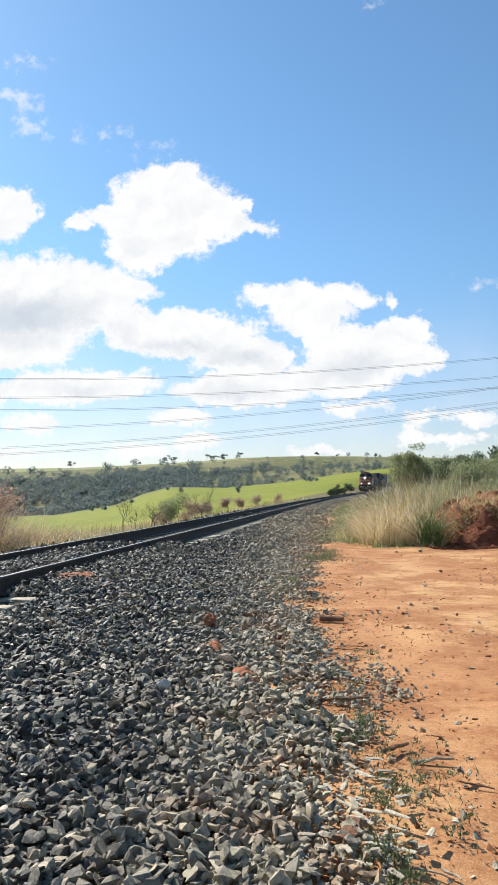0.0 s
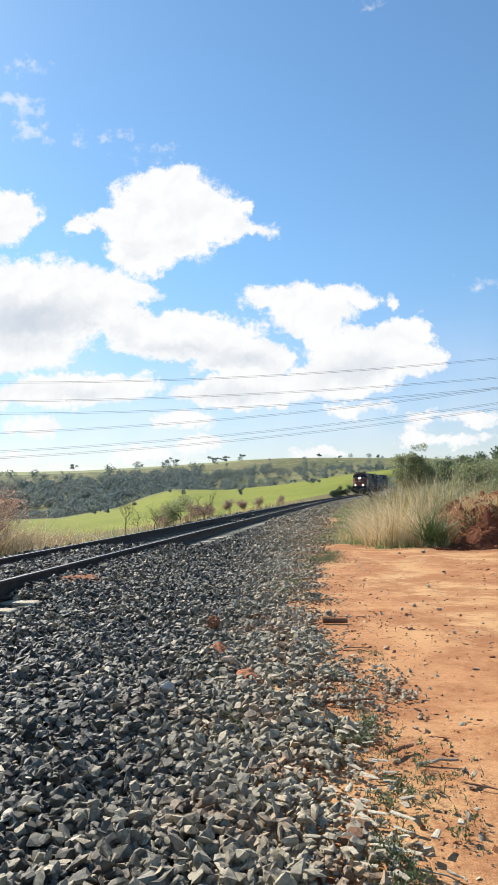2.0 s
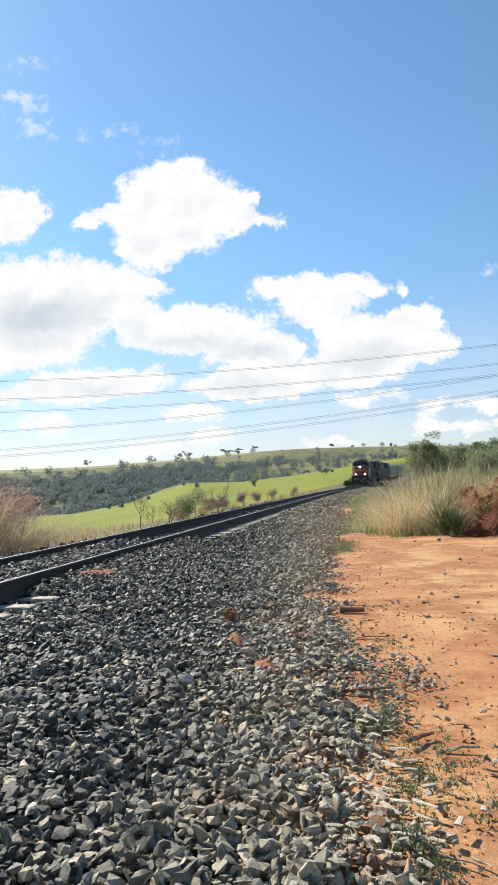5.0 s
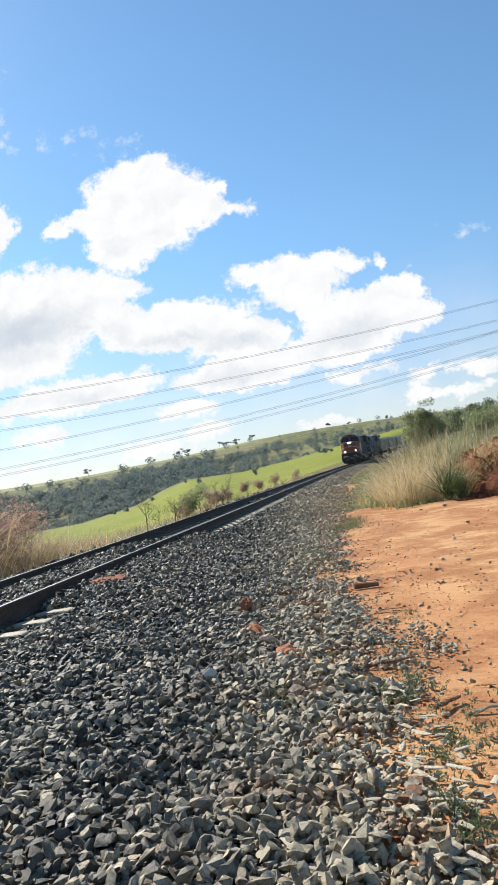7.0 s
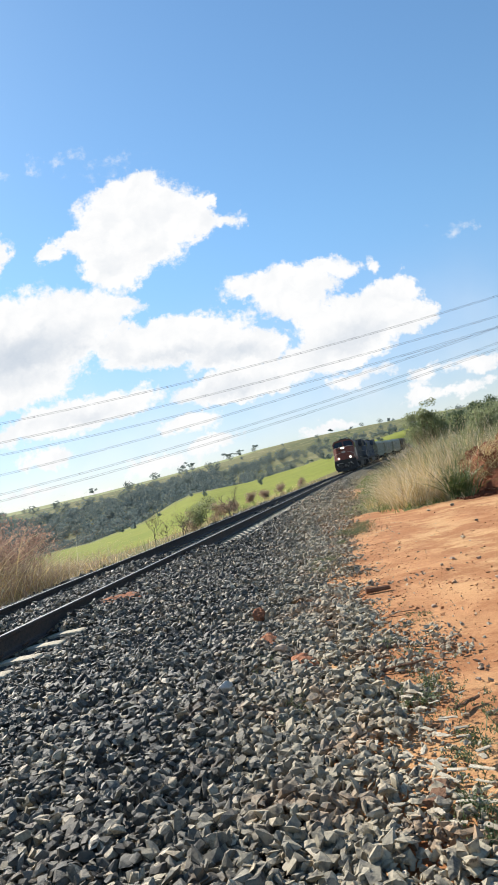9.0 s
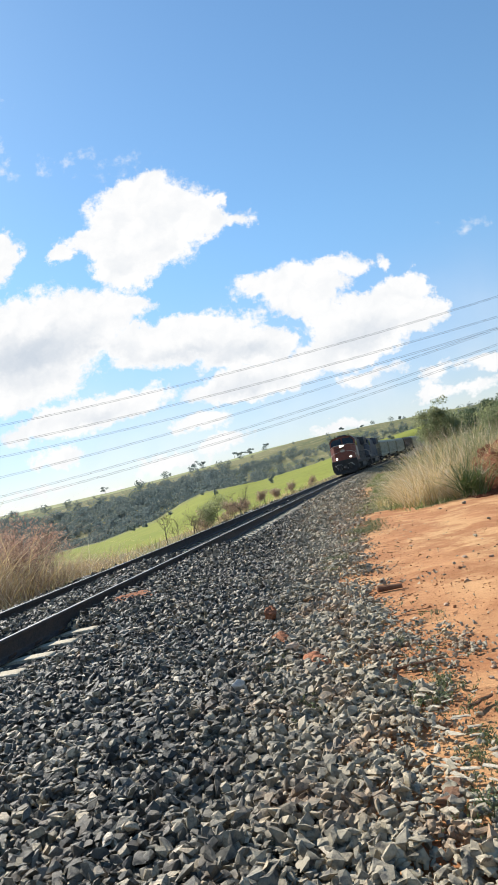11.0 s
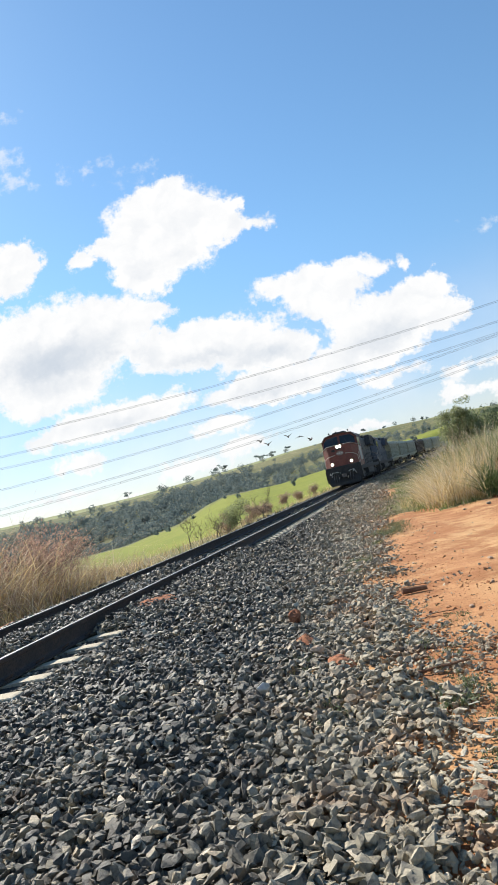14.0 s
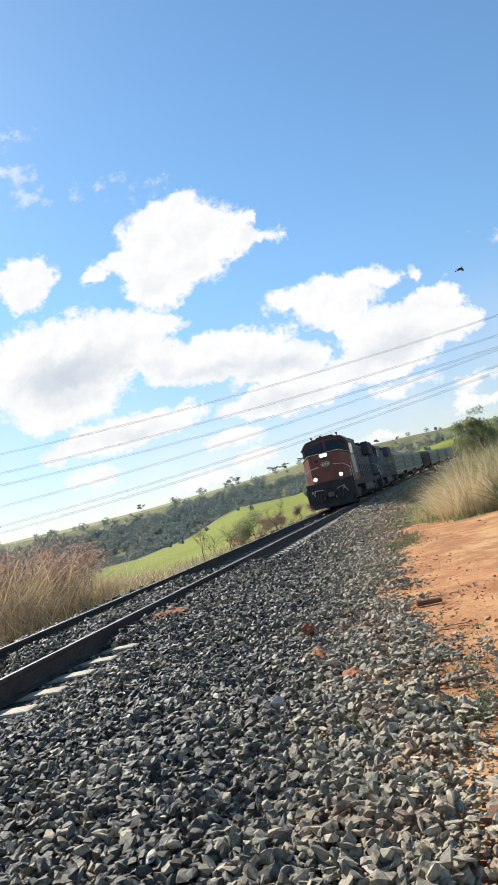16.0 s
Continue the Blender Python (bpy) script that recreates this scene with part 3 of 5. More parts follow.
def bogie(parent, y, axles, pitch, wide=1.1):
    """Side frames, bolster and wheelsets, under a vehicle; returns the wheelsets."""
    bm = bmesh.new()
    half = pitch * (axles - 1) / 2 + 0.75
    for s in (-1, 1):
        prism(bm, [(-half, 0.62), (-half + 0.3, 0.42), (half - 0.3, 0.42), (half, 0.62), (half, 0.80), (half * 0.5, 0.92), (-half * 0.5, 0.92), (-half, 0.80)], "x", s * wide - 0.09, s * wide + 0.09)
        for k in range(axles):
            c = (k - (axles - 1) / 2) * pitch
            box(bm, s * wide - 0.14, s * wide + 0.14, c - 0.17, c + 0.17, 0.36, 0.70, 0.03)
            for o in (-0.33, 0.33):
                rod(bm, (s * wide, c + o, 0.5), (s * wide, c + o, 0.95), 0.09, sides=8)
    box(bm, -wide, wide, -0.25, 0.25, 0.55, 1.0)
    b = part("bogie", bm, BLACK, parent, "grimy black bogie frame")
    b.matrix_local = pose(0, y, 0)
    sets = []
    for k in range(axles):
        wm = bmesh.new()
        for s in (-1, 1):
            x = s * GAUGE / 2
            rod(wm, (x - 0.065, 0, 0), (x + 0.065, 0, 0), WHEEL_R, sides=28)
            rod(wm, (x - s * 0.085, 0, 0), (x - s * 0.06, 0, 0), WHEEL_R + 0.03, sides=28)
            for a in range(5):
                w = 2 * math.pi * a / 5
                rod(wm, (x + s * 0.05, 0.3 * math.cos(w), 0.3 * math.sin(w)), (x + s * 0.075, 0.3 * math.cos(w), 0.3 * math.sin(w)), 0.07, sides=8)
        rod(wm, (-wide, 0, 0), (wide, 0, 0), 0.09, sides=10)
        o = part("wheelset", wm, STEEL, b, "steel wheelset with bright treads")
        o.matrix_local = pose(0, (k - (axles - 1) / 2) * pitch, WHEEL_R)
        sets.append(o)
    return sets


def handrail(parent, points, r=0.022):
    bm = bmesh.new()
    for a, b in zip(points, points[1:]):
        rod(bm, a, b, r, sides=6)
    return part("handrail", bm, PALE, parent, "pale painted handrail")


def locomotive(label, hood_mat, lit, paint, side):
    L = thing("locomotive", pose(0, 0, 0), label, "locomotive", "locomotives of the freight train")
    bm = bmesh.new()
    box(bm, -1.5, 1.5, -10.4, 10.1, 1.12, 1.45, 0.03)
    box(bm, -0.5, 0.5, -10.6, 10.5, 0.85, 1.15)
    part("underframe", bm, BLACK, L)
    # plough, stepped at the sides
    bm = bmesh.new()
    prism(bm, [(-1.52, 1.45), (1.52, 1.45), (1.52, 0.75), (1.25, 0.16), (-1.25, 0.16), (-1.52, 0.75)], "y", 10.1, 10.32)
    prism(bm, [(10.30, 0.80), (10.55, 0.42), (10.60, 0.16), (10.30, 0.16)], "x", -1.22, 1.22)
    box(bm, -1.52, -1.12, 9.2, 10.2, 0.45, 1.15, 0.02)
    box(bm, 1.12, 1.52, 9.2, 10.2, 0.45, 1.15, 0.02)
    part("pilot", bm, BLACK, L, "black snow-plough pilot with steps")
    bm = bmesh.new()
    box(bm, -0.17, 0.17, 10.3, 10.75, 0.78, 1.02, 0.03)
    box(bm, -0.24, 0.10, 10.70, 11.0, 0.74, 1.06, 0.06)
    part("coupler", bm, STEEL, L, "dark knuckle coupler")
    for x in (-0.75, -0.55, 0.45, 0.62, 0.8):
        bm = bmesh.new()
        pts = [(x, 10.34, 1.12), (x + 0.02, 10.55, 1.0), (x + 0.05, 10.62, 0.7), (x + 0.09, 10.5, 0.5)]
        for a, b in zip(pts, pts[1:]):
            rod(bm, a, b, 0.035, sides=6)
        part("brake_hose", bm, STEEL, L)
    gear = ((-1.05, 0.9, -0.85, 1.25), (-0.9, 1.3, -0.45, 1.22), (-0.42, 1.18, -0.30, 0.82), (0.30, 1.2, 0.42, 0.85), (0.42, 1.24, 0.95, 1.3), (1.0, 0.95, 1.12, 1.3))
    for x0, z0, x1, z1 in gear:
        bm = bmesh.new()
        rod(bm, (x0, 10.38, z0), (x1, 10.42, z1), 0.028, sides=6)
        rod(bm, (x1, 10.42, z1), (x1 + 0.06, 10.40, z1 - 0.16), 0.04, sides=6)
        part("pilot_pipe", bm, SILVER, L, "pale pipe and valve on the pilot")
    # nose: bevelled in plan, with a sloping top
    bm = bmesh.new()
    plan = [(-1.5, 8.7), (-1.5, 9.35), (-0.98, 10.12), (0.98, 10.12), (1.5, 9.35), (1.5, 8.7)]
    low = [bm.verts.new((x, y, 1.45)) for x, y in plan]
    top = [bm.verts.new((x * 0.99, y - 0.05, z)) for (x, y), z in zip(plan, (3.25, 3.16, 3.46, 3.46, 3.16, 3.25))]
    bm.faces.new(low[::-1])
    bm.faces.new(top)
    for i in range(6):
        j = (i + 1) % 6
        bm.faces.new((low[i], low[j], top[j], top[i]))
    bmesh.ops.bevel(bm, geom=list(bm.edges), offset=0.05, segments=2, affect="EDGES")
    nose = part("nose", bm, paint, L, "dull red bevelled nose")
    # cab
    bm = bmesh.new()
    outline = [(-1.5, 1.45), (1.5, 1.45), (1.5, 3.95), (1.12, 4.38), (0.5, 4.47), (-0.5, 4.47), (-1.12, 4.38), (-1.5, 3.95)]
    prism(bm, outline, "y", 6.4, 9.0)
    # windscreen leans back
    for v in bm.verts:
        if v.co.y > 8.9 and v.co.z > 3.8:
            v.co.y -= 0.28
    bmesh.ops.bevel(bm, geom=list(bm.edges), offset=0.04, segments=2, affect="EDGES")
    cab = part("cab", bm, paint, L, "dull red driver's cab with silver sides")
    bm = bmesh.new()
    prism(bm, [(-1.56, 3.93), (-1.15, 4.42), (-0.5, 4.52), (0.5, 4.52), (1.15, 4.42), (1.56, 3.93), (1.50, 3.93), (1.10, 4.36), (0.5, 4.465), (-0.5, 4.465), (-1.10, 4.36), (-1.50, 3.93)], "y", 6.35, 8.92)
    roof = part("cab_roof", bm, ROOF_RED, L, "faded red-brown cab roof")
    bm = bmesh.new()
    box(bm, -0.55, 0.55, 6.7, 7.9, 4.50, 4.68, 0.05)
    part("air_conditioner", bm, HOOD, L)
    for x, y in ((-0.9, 8.2), (0.75, 8.3), (0.1, 8.5)):
        bm = bmesh.new()
        rod(bm, (x, y, 4.40), (x, y, 4.62), 0.03, sides=6)
        rod(bm, (x, y - 0.1, 4.62), (x, y + 0.28, 4.64), 0.035, 0.07, sides=8)
        part("horn", bm, BLACK, L)
    # front windows and frames
    for s in (-1, 1):
        bm = bmesh.new()
        q = [(s * 0.10, 9.0, 3.62), (s * 1.34, 9.02, 3.46), (s * 1.34, 8.80, 3.92), (s * 1.02, 8.765, 4.22), (s * 0.10, 8.755, 4.28)]
        a = [bm.verts.new(p) for p in q]
        b = [bm.verts.new((p[0], p[1] - 0.05, p[2])) for p in q]
        bm.faces.new(a)
        bm.faces.new(b[::-1])
        for i in range(5):
            bm.faces.new((a[i], b[i], b[(i + 1) % 5], a[(i + 1) % 5]))
        part("windscreen", bm, GLASS, cab, "dark cab windscreen pane")
        bm = bmesh.new()
        rod(bm, (s * 0.7, 9.06, 3.45), (s * 0.5, 8.86, 4.05), 0.015, sides=5)
        part("wiper", bm, BLACK, cab)
        for y0, y1 in ((7.0, 7.75), (7.85, 8.6)):
            bm = bmesh.new()
            box(bm, s * 1.47, s * 1.515, y0, y1, 3.15, 3.85, 0.01)
            part("side_window", bm, GLASS, cab)
    # red front brow under the windows, with lamp housings
    bm = bmesh.new()
    prism(bm, [(-1.52, 3.02), (1.52, 3.02), (1.52, 3.30), (0.0, 3.52), (-1.52, 3.30)], "y", 8.98, 9.05)
    part("brow_panel", bm, paint, L)
    for s in (-1, 1):
        bm = bmesh.new()
        rod(bm, (s * 1.53, 9.08, 3.27), (s * 1.0, 10.09, 3.50), 0.018, sides=6)
        rod(bm, (s * 1.0, 10.09, 3.50), (0, 10.09, 3.50), 0.018, sides=6)
        part("brow_trim", bm, PALE, L, "thin pale trim line over the nose")
    for x, w in ((-0.98, 0.17), (0.98, 0.17), (0.52, 0.14)):
        bm = bmesh.new()
        box(bm, x - w, x + w, 9.6 if abs(x) > 0.9 else 10.02, 9.75 if abs(x) > 0.9 else 10.12, 3.0, 3.18, 0.02)
        part("number_box", bm, BLACK, nose)
    bm = bmesh.new()
    rod(bm, (0, 9.9, 3.33), (0, 10.13, 3.33), 0.25, sides=20)
    part("headlight_housing", bm, BLACK, nose)
    for x in (-0.11, 0.11):
        bm = bmesh.new()
        rod(bm, (x, 10.10, 3.36 - 0.08 * x), (x, 10.155, 3.36 - 0.08 * x), 0.105, sides=16)
        part("headlight", bm, LAMP if lit else GLASS, nose, "lit round headlight" if lit else "dark round headlight")
    for s in (-1, 1):
        bm = bmesh.new()
        rod(bm, (s * 0.82, 10.0, 1.98), (s * 0.82, 10.16, 1.98), 0.16, sides=16)
        part("lamp_housing", bm, BLACK, nose)
        bm = bmesh.new()
        rod(bm, (s * 0.82, 10.15, 1.98), (s * 0.82, 10.185, 1.98), 0.10, sides=16)
        part("ditch_light", bm, LAMP if lit else GLASS, nose, "lit lower headlamp" if lit else "dark lower headlamp")
        handrail(L, [(s * 1.42, 10.1, 1.45), (s * 1.42, 10.14, 2.35), (s * 1.05, 10.2, 2.62), (s * 0.45, 10.2, 2.70)], 0.02)
        handrail(L, [(s * 1.47, 9.55, 1.45), (s * 1.47, 9.5, 2.6)])
    bm = bmesh.new()
    bmesh.ops.create_circle(bm, cap_ends=True, segments=24, radius=0.5)
    bmesh.ops.scale(bm, vec=(0.62, 0.36, 1), verts=bm.verts)
    r = bmesh.ops.extrude_face_region(bm, geom=list(bm.faces))
    bmesh.ops.translate(bm, vec=(0, 0, 0.03), verts=[g for g in r["geom"] if isinstance(g, bmesh.types.BMVert)])
    bmesh.ops.transform(bm, matrix=pose(0, 10.105, 2.80, -90), verts=bm.verts)
    emblem = part("emblem", bm, PLATE, nose, "plain pale oval emblem plate")
    for x in (-0.17, 0.0, 0.17):
        bm = bmesh.new()
        box(bm, x - 0.055, x + 0.055, 10.13, 10.142, 2.74, 2.86)
        part("emblem_bar", bm, PALE, emblem)
    bm = bmesh.new()
    box(bm, -0.35, 0.35, 10.05, 10.135, 1.5, 2.45, 0.02)
    part("nose_door", bm, paint, nose)
    bm = bmesh.new()
    box(bm, -1.5, 1.5, 10.02, 10.2, 1.36, 1.74, 0.05)
    part("anticlimber", bm, BLACK, L)
    # cab side door and red band
    for s in (-1, 1):
        bm = bmesh.new()
        box(bm, s * 1.49, s * 1.53, 6.5, 7.0, 1.5, 3.5, 0.01)
        part("cab_door", bm, paint, cab)
        bm = bmesh.new()
        box(bm, s * 1.49, s * 1.525, 7.05, 8.75, 1.9, 3.1, 0.01)
        part("side_panel", bm, side, cab, "silver cab side panel")
    # long hood with doors, radiator wings and exhaust
    bm = bmesh.new()
    prism(bm, [(-0.95, 1.45), (0.95, 1.45), (0.95, 3.95), (0.72, 4.22), (-0.72, 4.22), (-0.95, 3.95)], "y", -9.9, 6.4)
    hood = part("long_hood", bm, hood_mat, L, "sooty engine hood with doors and grilles")
    for s in (-1, 1):
        for k in range(14):
            bm = bmesh.new()
            y = 5.9 - k * 1.1
            box(bm, s * 0.94, s * 0.985, y - 0.95, y, 1.6, 3.0 if k % 3 else 3.4, 0.015)
            part("hood_door", bm, hood_mat, hood)
        bm = bmesh.new()
        box(bm, s * 0.95, s * 1.5, -9.6, -5.2, 3.35, 4.42, 0.06)
        part("radiator_wing", bm, hood_mat, L)
        bm = bmesh.new()
        box(bm, s * 0.95, s * 1.36, 3.0, 6.3, 3.2, 4.30, 0.06)
        part("blower_box", bm, hood_mat, L)
        for k in range(12):
            bm = bmesh.new()
            z = 3.45 + k * 0.07
            box(bm, s * 1.49, s * 1.52, -9.4, -5.4, z, z + 0.035)
            part("radiator_slat", bm, BLACK, L)
        # walkway rail with posts
        bm = bmesh.new()
        for k in range(13):
            y = 6.0 - k * 1.3
            rod(bm, (s * 1.46, y, 1.45), (s * 1.46, y, 2.5), 0.02, sides=5)
        rod(bm, (s * 1.46, 6.0, 2.5), (s * 1.46, -9.8, 2.5), 0.022, sides=5)
        rod(bm, (s * 1.46, 6.0, 2.0), (s * 1.46, -9.8, 2.0), 0.018, sides=5)
        part("walkway_rail", bm, hood_mat, L)
    bm = bmesh.new()
    box(bm, -0.4, 0.4, 0.2, 1.4, 4.2, 4.55, 0.05)
    part("exhaust", bm, BLACK, L)
    for y in (-6.3, -8.3):
        bm = bmesh.new()
        rod(bm, (0, y, 4.2), (0, y, 4.5), 0.8, sides=20)
        part("fan", bm, BLACK, L)
    bm = bmesh.new()
    prism(bm, [(-1.42, 1.12), (1.42, 1.12), (1.42, 0.6), (1.05, 0.30), (-1.05, 0.30), (-1.42, 0.6)], "y", -3.1, 3.1)
    part("fuel_tank", bm, HOOD, L, "dusty grey fuel tank")
    wheels = bogie(L, 6.6, 3, 1.85) + bogie(L, -6.6, 3, 1.85)
    return L, wheels


def hopper(paint, label):
    H = thing("hopper_wagon", pose(0, 0, 0), label, "hopper wagon", "hopper wagons of the freight train")
    bm = bmesh.new()
    # body: rounded sides, ends sloping in to the hoppers
    prof = [(-1.2, 1.0), (1.2, 1.0), (1.42, 1.5), (1.46, 3.5), (1.2, 3.95), (-1.2, 3.95), (-1.46, 3.5), (-1.42, 1.5)]
    prism(bm, prof, "y", -7.4, 7.4)
    for v in bm.verts:
        if v.co.z < 1.3:
            v.co.y *= 0.72
        elif v.co.z < 1.8:
            v.co.y *= 0.80
    part("body", bm, paint, H)
    for s in (-1, 1):
        for k in range(9):
            bm = bmesh.new()
            y = -6.8 + k * 1.7
            box(bm, s * 1.42, s * 1.52, y - 0.05, y + 0.05, 1.55, 3.55)
            part("rib", bm, paint, H)
        bm = bmesh.new()
        box(bm, s * 1.38, s * 1.53, -7.5, 7.5, 3.48, 3.62, 0.02)
        part("top_rail", bm, paint, H)
        bm = bmesh.new()
        box(bm, s * 1.30, s * 1.5, -7.6, 7.6, 1.32, 1.55, 0.02)
        part("side_sill", bm, BLACK if paint is HOPPER_DARK else paint, H)
    bm = bmesh.new()
    box(bm, -0.55, 0.55, -6.6, 6.6, 3.93, 4.08, 0.03)
    part("roof_hatch", bm, paint, H)
    bm = bmesh.new()
    box(bm, -0.3, 0.3, -8.0, 8.0, 0.85, 1.15)
    box(bm, -1.45, 1.45, -7.6, -7.3, 1.0, 1.4)
    box(bm, -1.45, 1.45, 7.3, 7.6, 1.0, 1.4)
    part("underframe", bm, BLACK, H)
    for y in (-2.6, 0, 2.6):
        bm = bmesh.new()
        prism(bm, [(-1.15, 1.1), (1.15, 1.1), (0.45, 0.45), (-0.45, 0.45)], "y", y - 0.9, y + 0.9)
        part("discharge_chute", bm, BLACK, H)
    bm = bmesh.new()
    for x in (-0.2, 0.2):
        rod(bm, (x + 1.0, 7.62, 1.3), (x + 1.0, 7.62, 3.9), 0.02, sides=5)
    for k in range(7):
        rod(bm, (0.8, 7.62, 1.5 + k * 0.38), (1.2, 7.62, 1.5 + k * 0.38), 0.016, sides=5)
    part("ladder", bm, PALE, H)
    bogie(H, 5.7, 2, 1.75)
    bogie(H, -5.7, 2, 1.75)
    return H


LOCO, LOCO_WHEELS = locomotive("dull red wide-nosed diesel locomotive with lit headlights on the rails", HOOD, True, RED, SILVER)
LOCO_2, LOCO_2_WHEELS = locomotive("sooty blue-grey diesel locomotive coupled behind the leading one", HOOD_BLUE, False, HOOD_BLUE, HOOD)
WAGONS = [hopper(HOPPER, "grey-green ribbed hopper wagon coupled in the freight train")]
dark = hopper(HOPPER_DARK, "dark brown ribbed hopper wagon coupled in the freight train")
for k in range(1, 10):
    WAGONS.append(copy_thing(dark if k in (3, 7) else WAGONS[0], pose(0, 0, 0)) if k != 3 else dark)

# distance along the track
LINE_Y = np.linspace(-60, 420, 9601)
LINE_S = np.r_[0, np.cumsum(np.hypot(np.diff(track_x(LINE_Y)), np.diff(LINE_Y)))]
SPEED = 7.62


def on_track(s, reach):
    """Pose of a vehicle whose middle is s along the track and whose bogies are reach ahead of and behind it."""
    ya, yb = np.interp([s - reach, s + reach], LINE_S, LINE_Y)
    a = np.array([track_x(ya), ya, rail_z(ya)])
    b = np.array([track_x(yb), yb, rail_z(yb)])
    c, d = (a + b) / 2, a - b
    return pose(*[float(v) for v in c], math.degrees(math.asin(d[2] / np.linalg.norm(d))), 0, math.degrees(math.atan2(-d[0], d[1])))


FRONT_END = float(np.interp(43.1, LINE_Y, LINE_S))


def front_at(t):
    return FRONT_END + SPEED * 1.012 * (16 - t)


def train_motion():
    times = [float(t) for t in range(17)]
    place, gaps = [], []
    at = 10.1
    for v, half, reach in [(LOCO, 10.1, 6.6), (LOCO_2, 10.9, 6.6)] + [(w, 8.2, 5.7) for w in WAGONS]:
        if v is not LOCO:
            at += half
        walk(v, [(t, on_track(front_at(t) + at, reach)) for t in times])
        at += half if v is not LOCO else 10.7
    turn = math.degrees(SPEED * 1.012 * 0.1 / WHEEL_R)
    for w in LOCO_WHEELS + LOCO_2_WHEELS:
        home = w.matrix_local.translation.copy()
        walk(w, [(k * 0.1, pose(home.x, home.y, home.z, -turn * k)) for k in range(161)])


# ---- plants ----
STRAW = material("dry_grass", [(0.58, 0.45, 0.24), (0.48, 0.35, 0.16), (0.66, 0.56, 0.36)], 0.9, 0.8, 0.0, island=0.4, transl=0.42)
RUSSET = material("dry_brush", [(0.34, 0.225, 0.16), (0.40, 0.295, 0.215), (0.47, 0.40, 0.31)], 0.5, 0.85, 0.0, island=0.4, transl=0.45)
PALE_STRAW = material("bleached_grass", [(0.70, 0.60, 0.42), (0.58, 0.47, 0.30), (0.75, 0.68, 0.54)], 0.9, 0.8, 0.0, island=0.3, transl=0.3)
TUFT = material("dark_green_grass", [(0.085, 0.13, 0.035), (0.13, 0.175, 0.055), (0.20, 0.24, 0.11)], 0.9, 0.45, 0.0, island=0.4, transl=0.25)
CANE = material("cane_grass", [(0.17, 0.20, 0.07), (0.24, 0.25, 0.11), (0.34, 0.31, 0.17)], 0.8, 0.55, 0.0, island=0.4, transl=0.3)
TWIG = material("reddish_twigs", [(0.40, 0.25, 0.19), (0.46, 0.31, 0.23), (0.34, 0.21, 0.16)], 0.6, 0.85, 0.0, island=0.35, transl=0.45)
BLADE = material("green_grass", [(0.13, 0.19, 0.045), (0.19, 0.23, 0.07), (0.10, 0.14, 0.04)], 0.8, 0.6, 0.0, island=0.35, transl=0.3)
DARKLEAF = material("dark_leaves", [(0.055, 0.085, 0.022), (0.085, 0.12, 0.035)], 0.9, 0.6, 0.0, island=0.4, transl=0.25)
LEAF = material("bush_leaves", [(0.22, 0.25, 0.115), (0.28, 0.30, 0.155)], 0.7, 0.6, 0.0, island=0.4, transl=0.45)
FAR_LEAF = material("bank_tree_leaves", [(0.10, 0.135, 0.075), (0.14, 0.17, 0.10)], 0.3, 0.8, 0.0, island=0.35, transl=0.35)
# far leaves paled towards blue-grey: distance haze put into their colour
HAZY_WOODS = material("hazy_wood_leaves", [(0.14, 0.18, 0.18), (0.18, 0.215, 0.20), (0.22, 0.235, 0.19)], 0.02, 0.9, 0.0, island=0.12, transl=0.45)
BARK = material("bark", [(0.16, 0.12, 0.085), (0.22, 0.18, 0.13), (0.09, 0.07, 0.05)], 6.0, 0.9, 0.5)
FLUFF = material("seed_heads", [(0.42, 0.38, 0.33), (0.34, 0.30, 0.27)], 3.0, 0.9, 0.0, island=0.25, transl=0.3)


def blades(P, height, width, lean, bend, segs=3, out=None):
    """Tapering, bent grass leaves rooted at P."""
    n = len(P)
    a = rng.random(n) * 2 * np.pi
    away = np.stack([np.cos(a), np.sin(a), 0 * a], -1)
    out = away if out is None else out * 0.8 + 0.6 * away
    b = rng.random(n) * 2 * np.pi
    side = np.stack([np.cos(b), np.sin(b), 0 * b], -1)
    h = height * np.exp(np.clip(rng.normal(0, 0.26, n), -0.6, 0.32))
    ln = np.abs(rng.normal(0, lean, n))
    bd = np.abs(rng.normal(0, bend, n))
    rings = []
    for k in range(segs + 1):
        t = k / segs
        c = P + out * (h * (ln * t + bd * t * t))[:, None]
        c[:, 2] += h * (t - 0.35 * bd * t * t * t)
        w = (np.broadcast_to(width, n) * (1 - 0.92 * t ** 1.5))[:, None]
        rings.append(np.stack([c - side * w / 2, c + side * w / 2], 1))
    V = np.stack(rings, 1).reshape(-1, 3)
    m = 2 * (segs + 1)
    F = []
    for k in range(segs):
        F.append(np.stack([np.arange(n) * m + 2 * k, np.arange(n) * m + 2 * k + 1, np.arange(n) * m + 2 * k + 3, np.arange(n) * m + 2 * k + 2], -1))
    return V, np.concatenate(F)


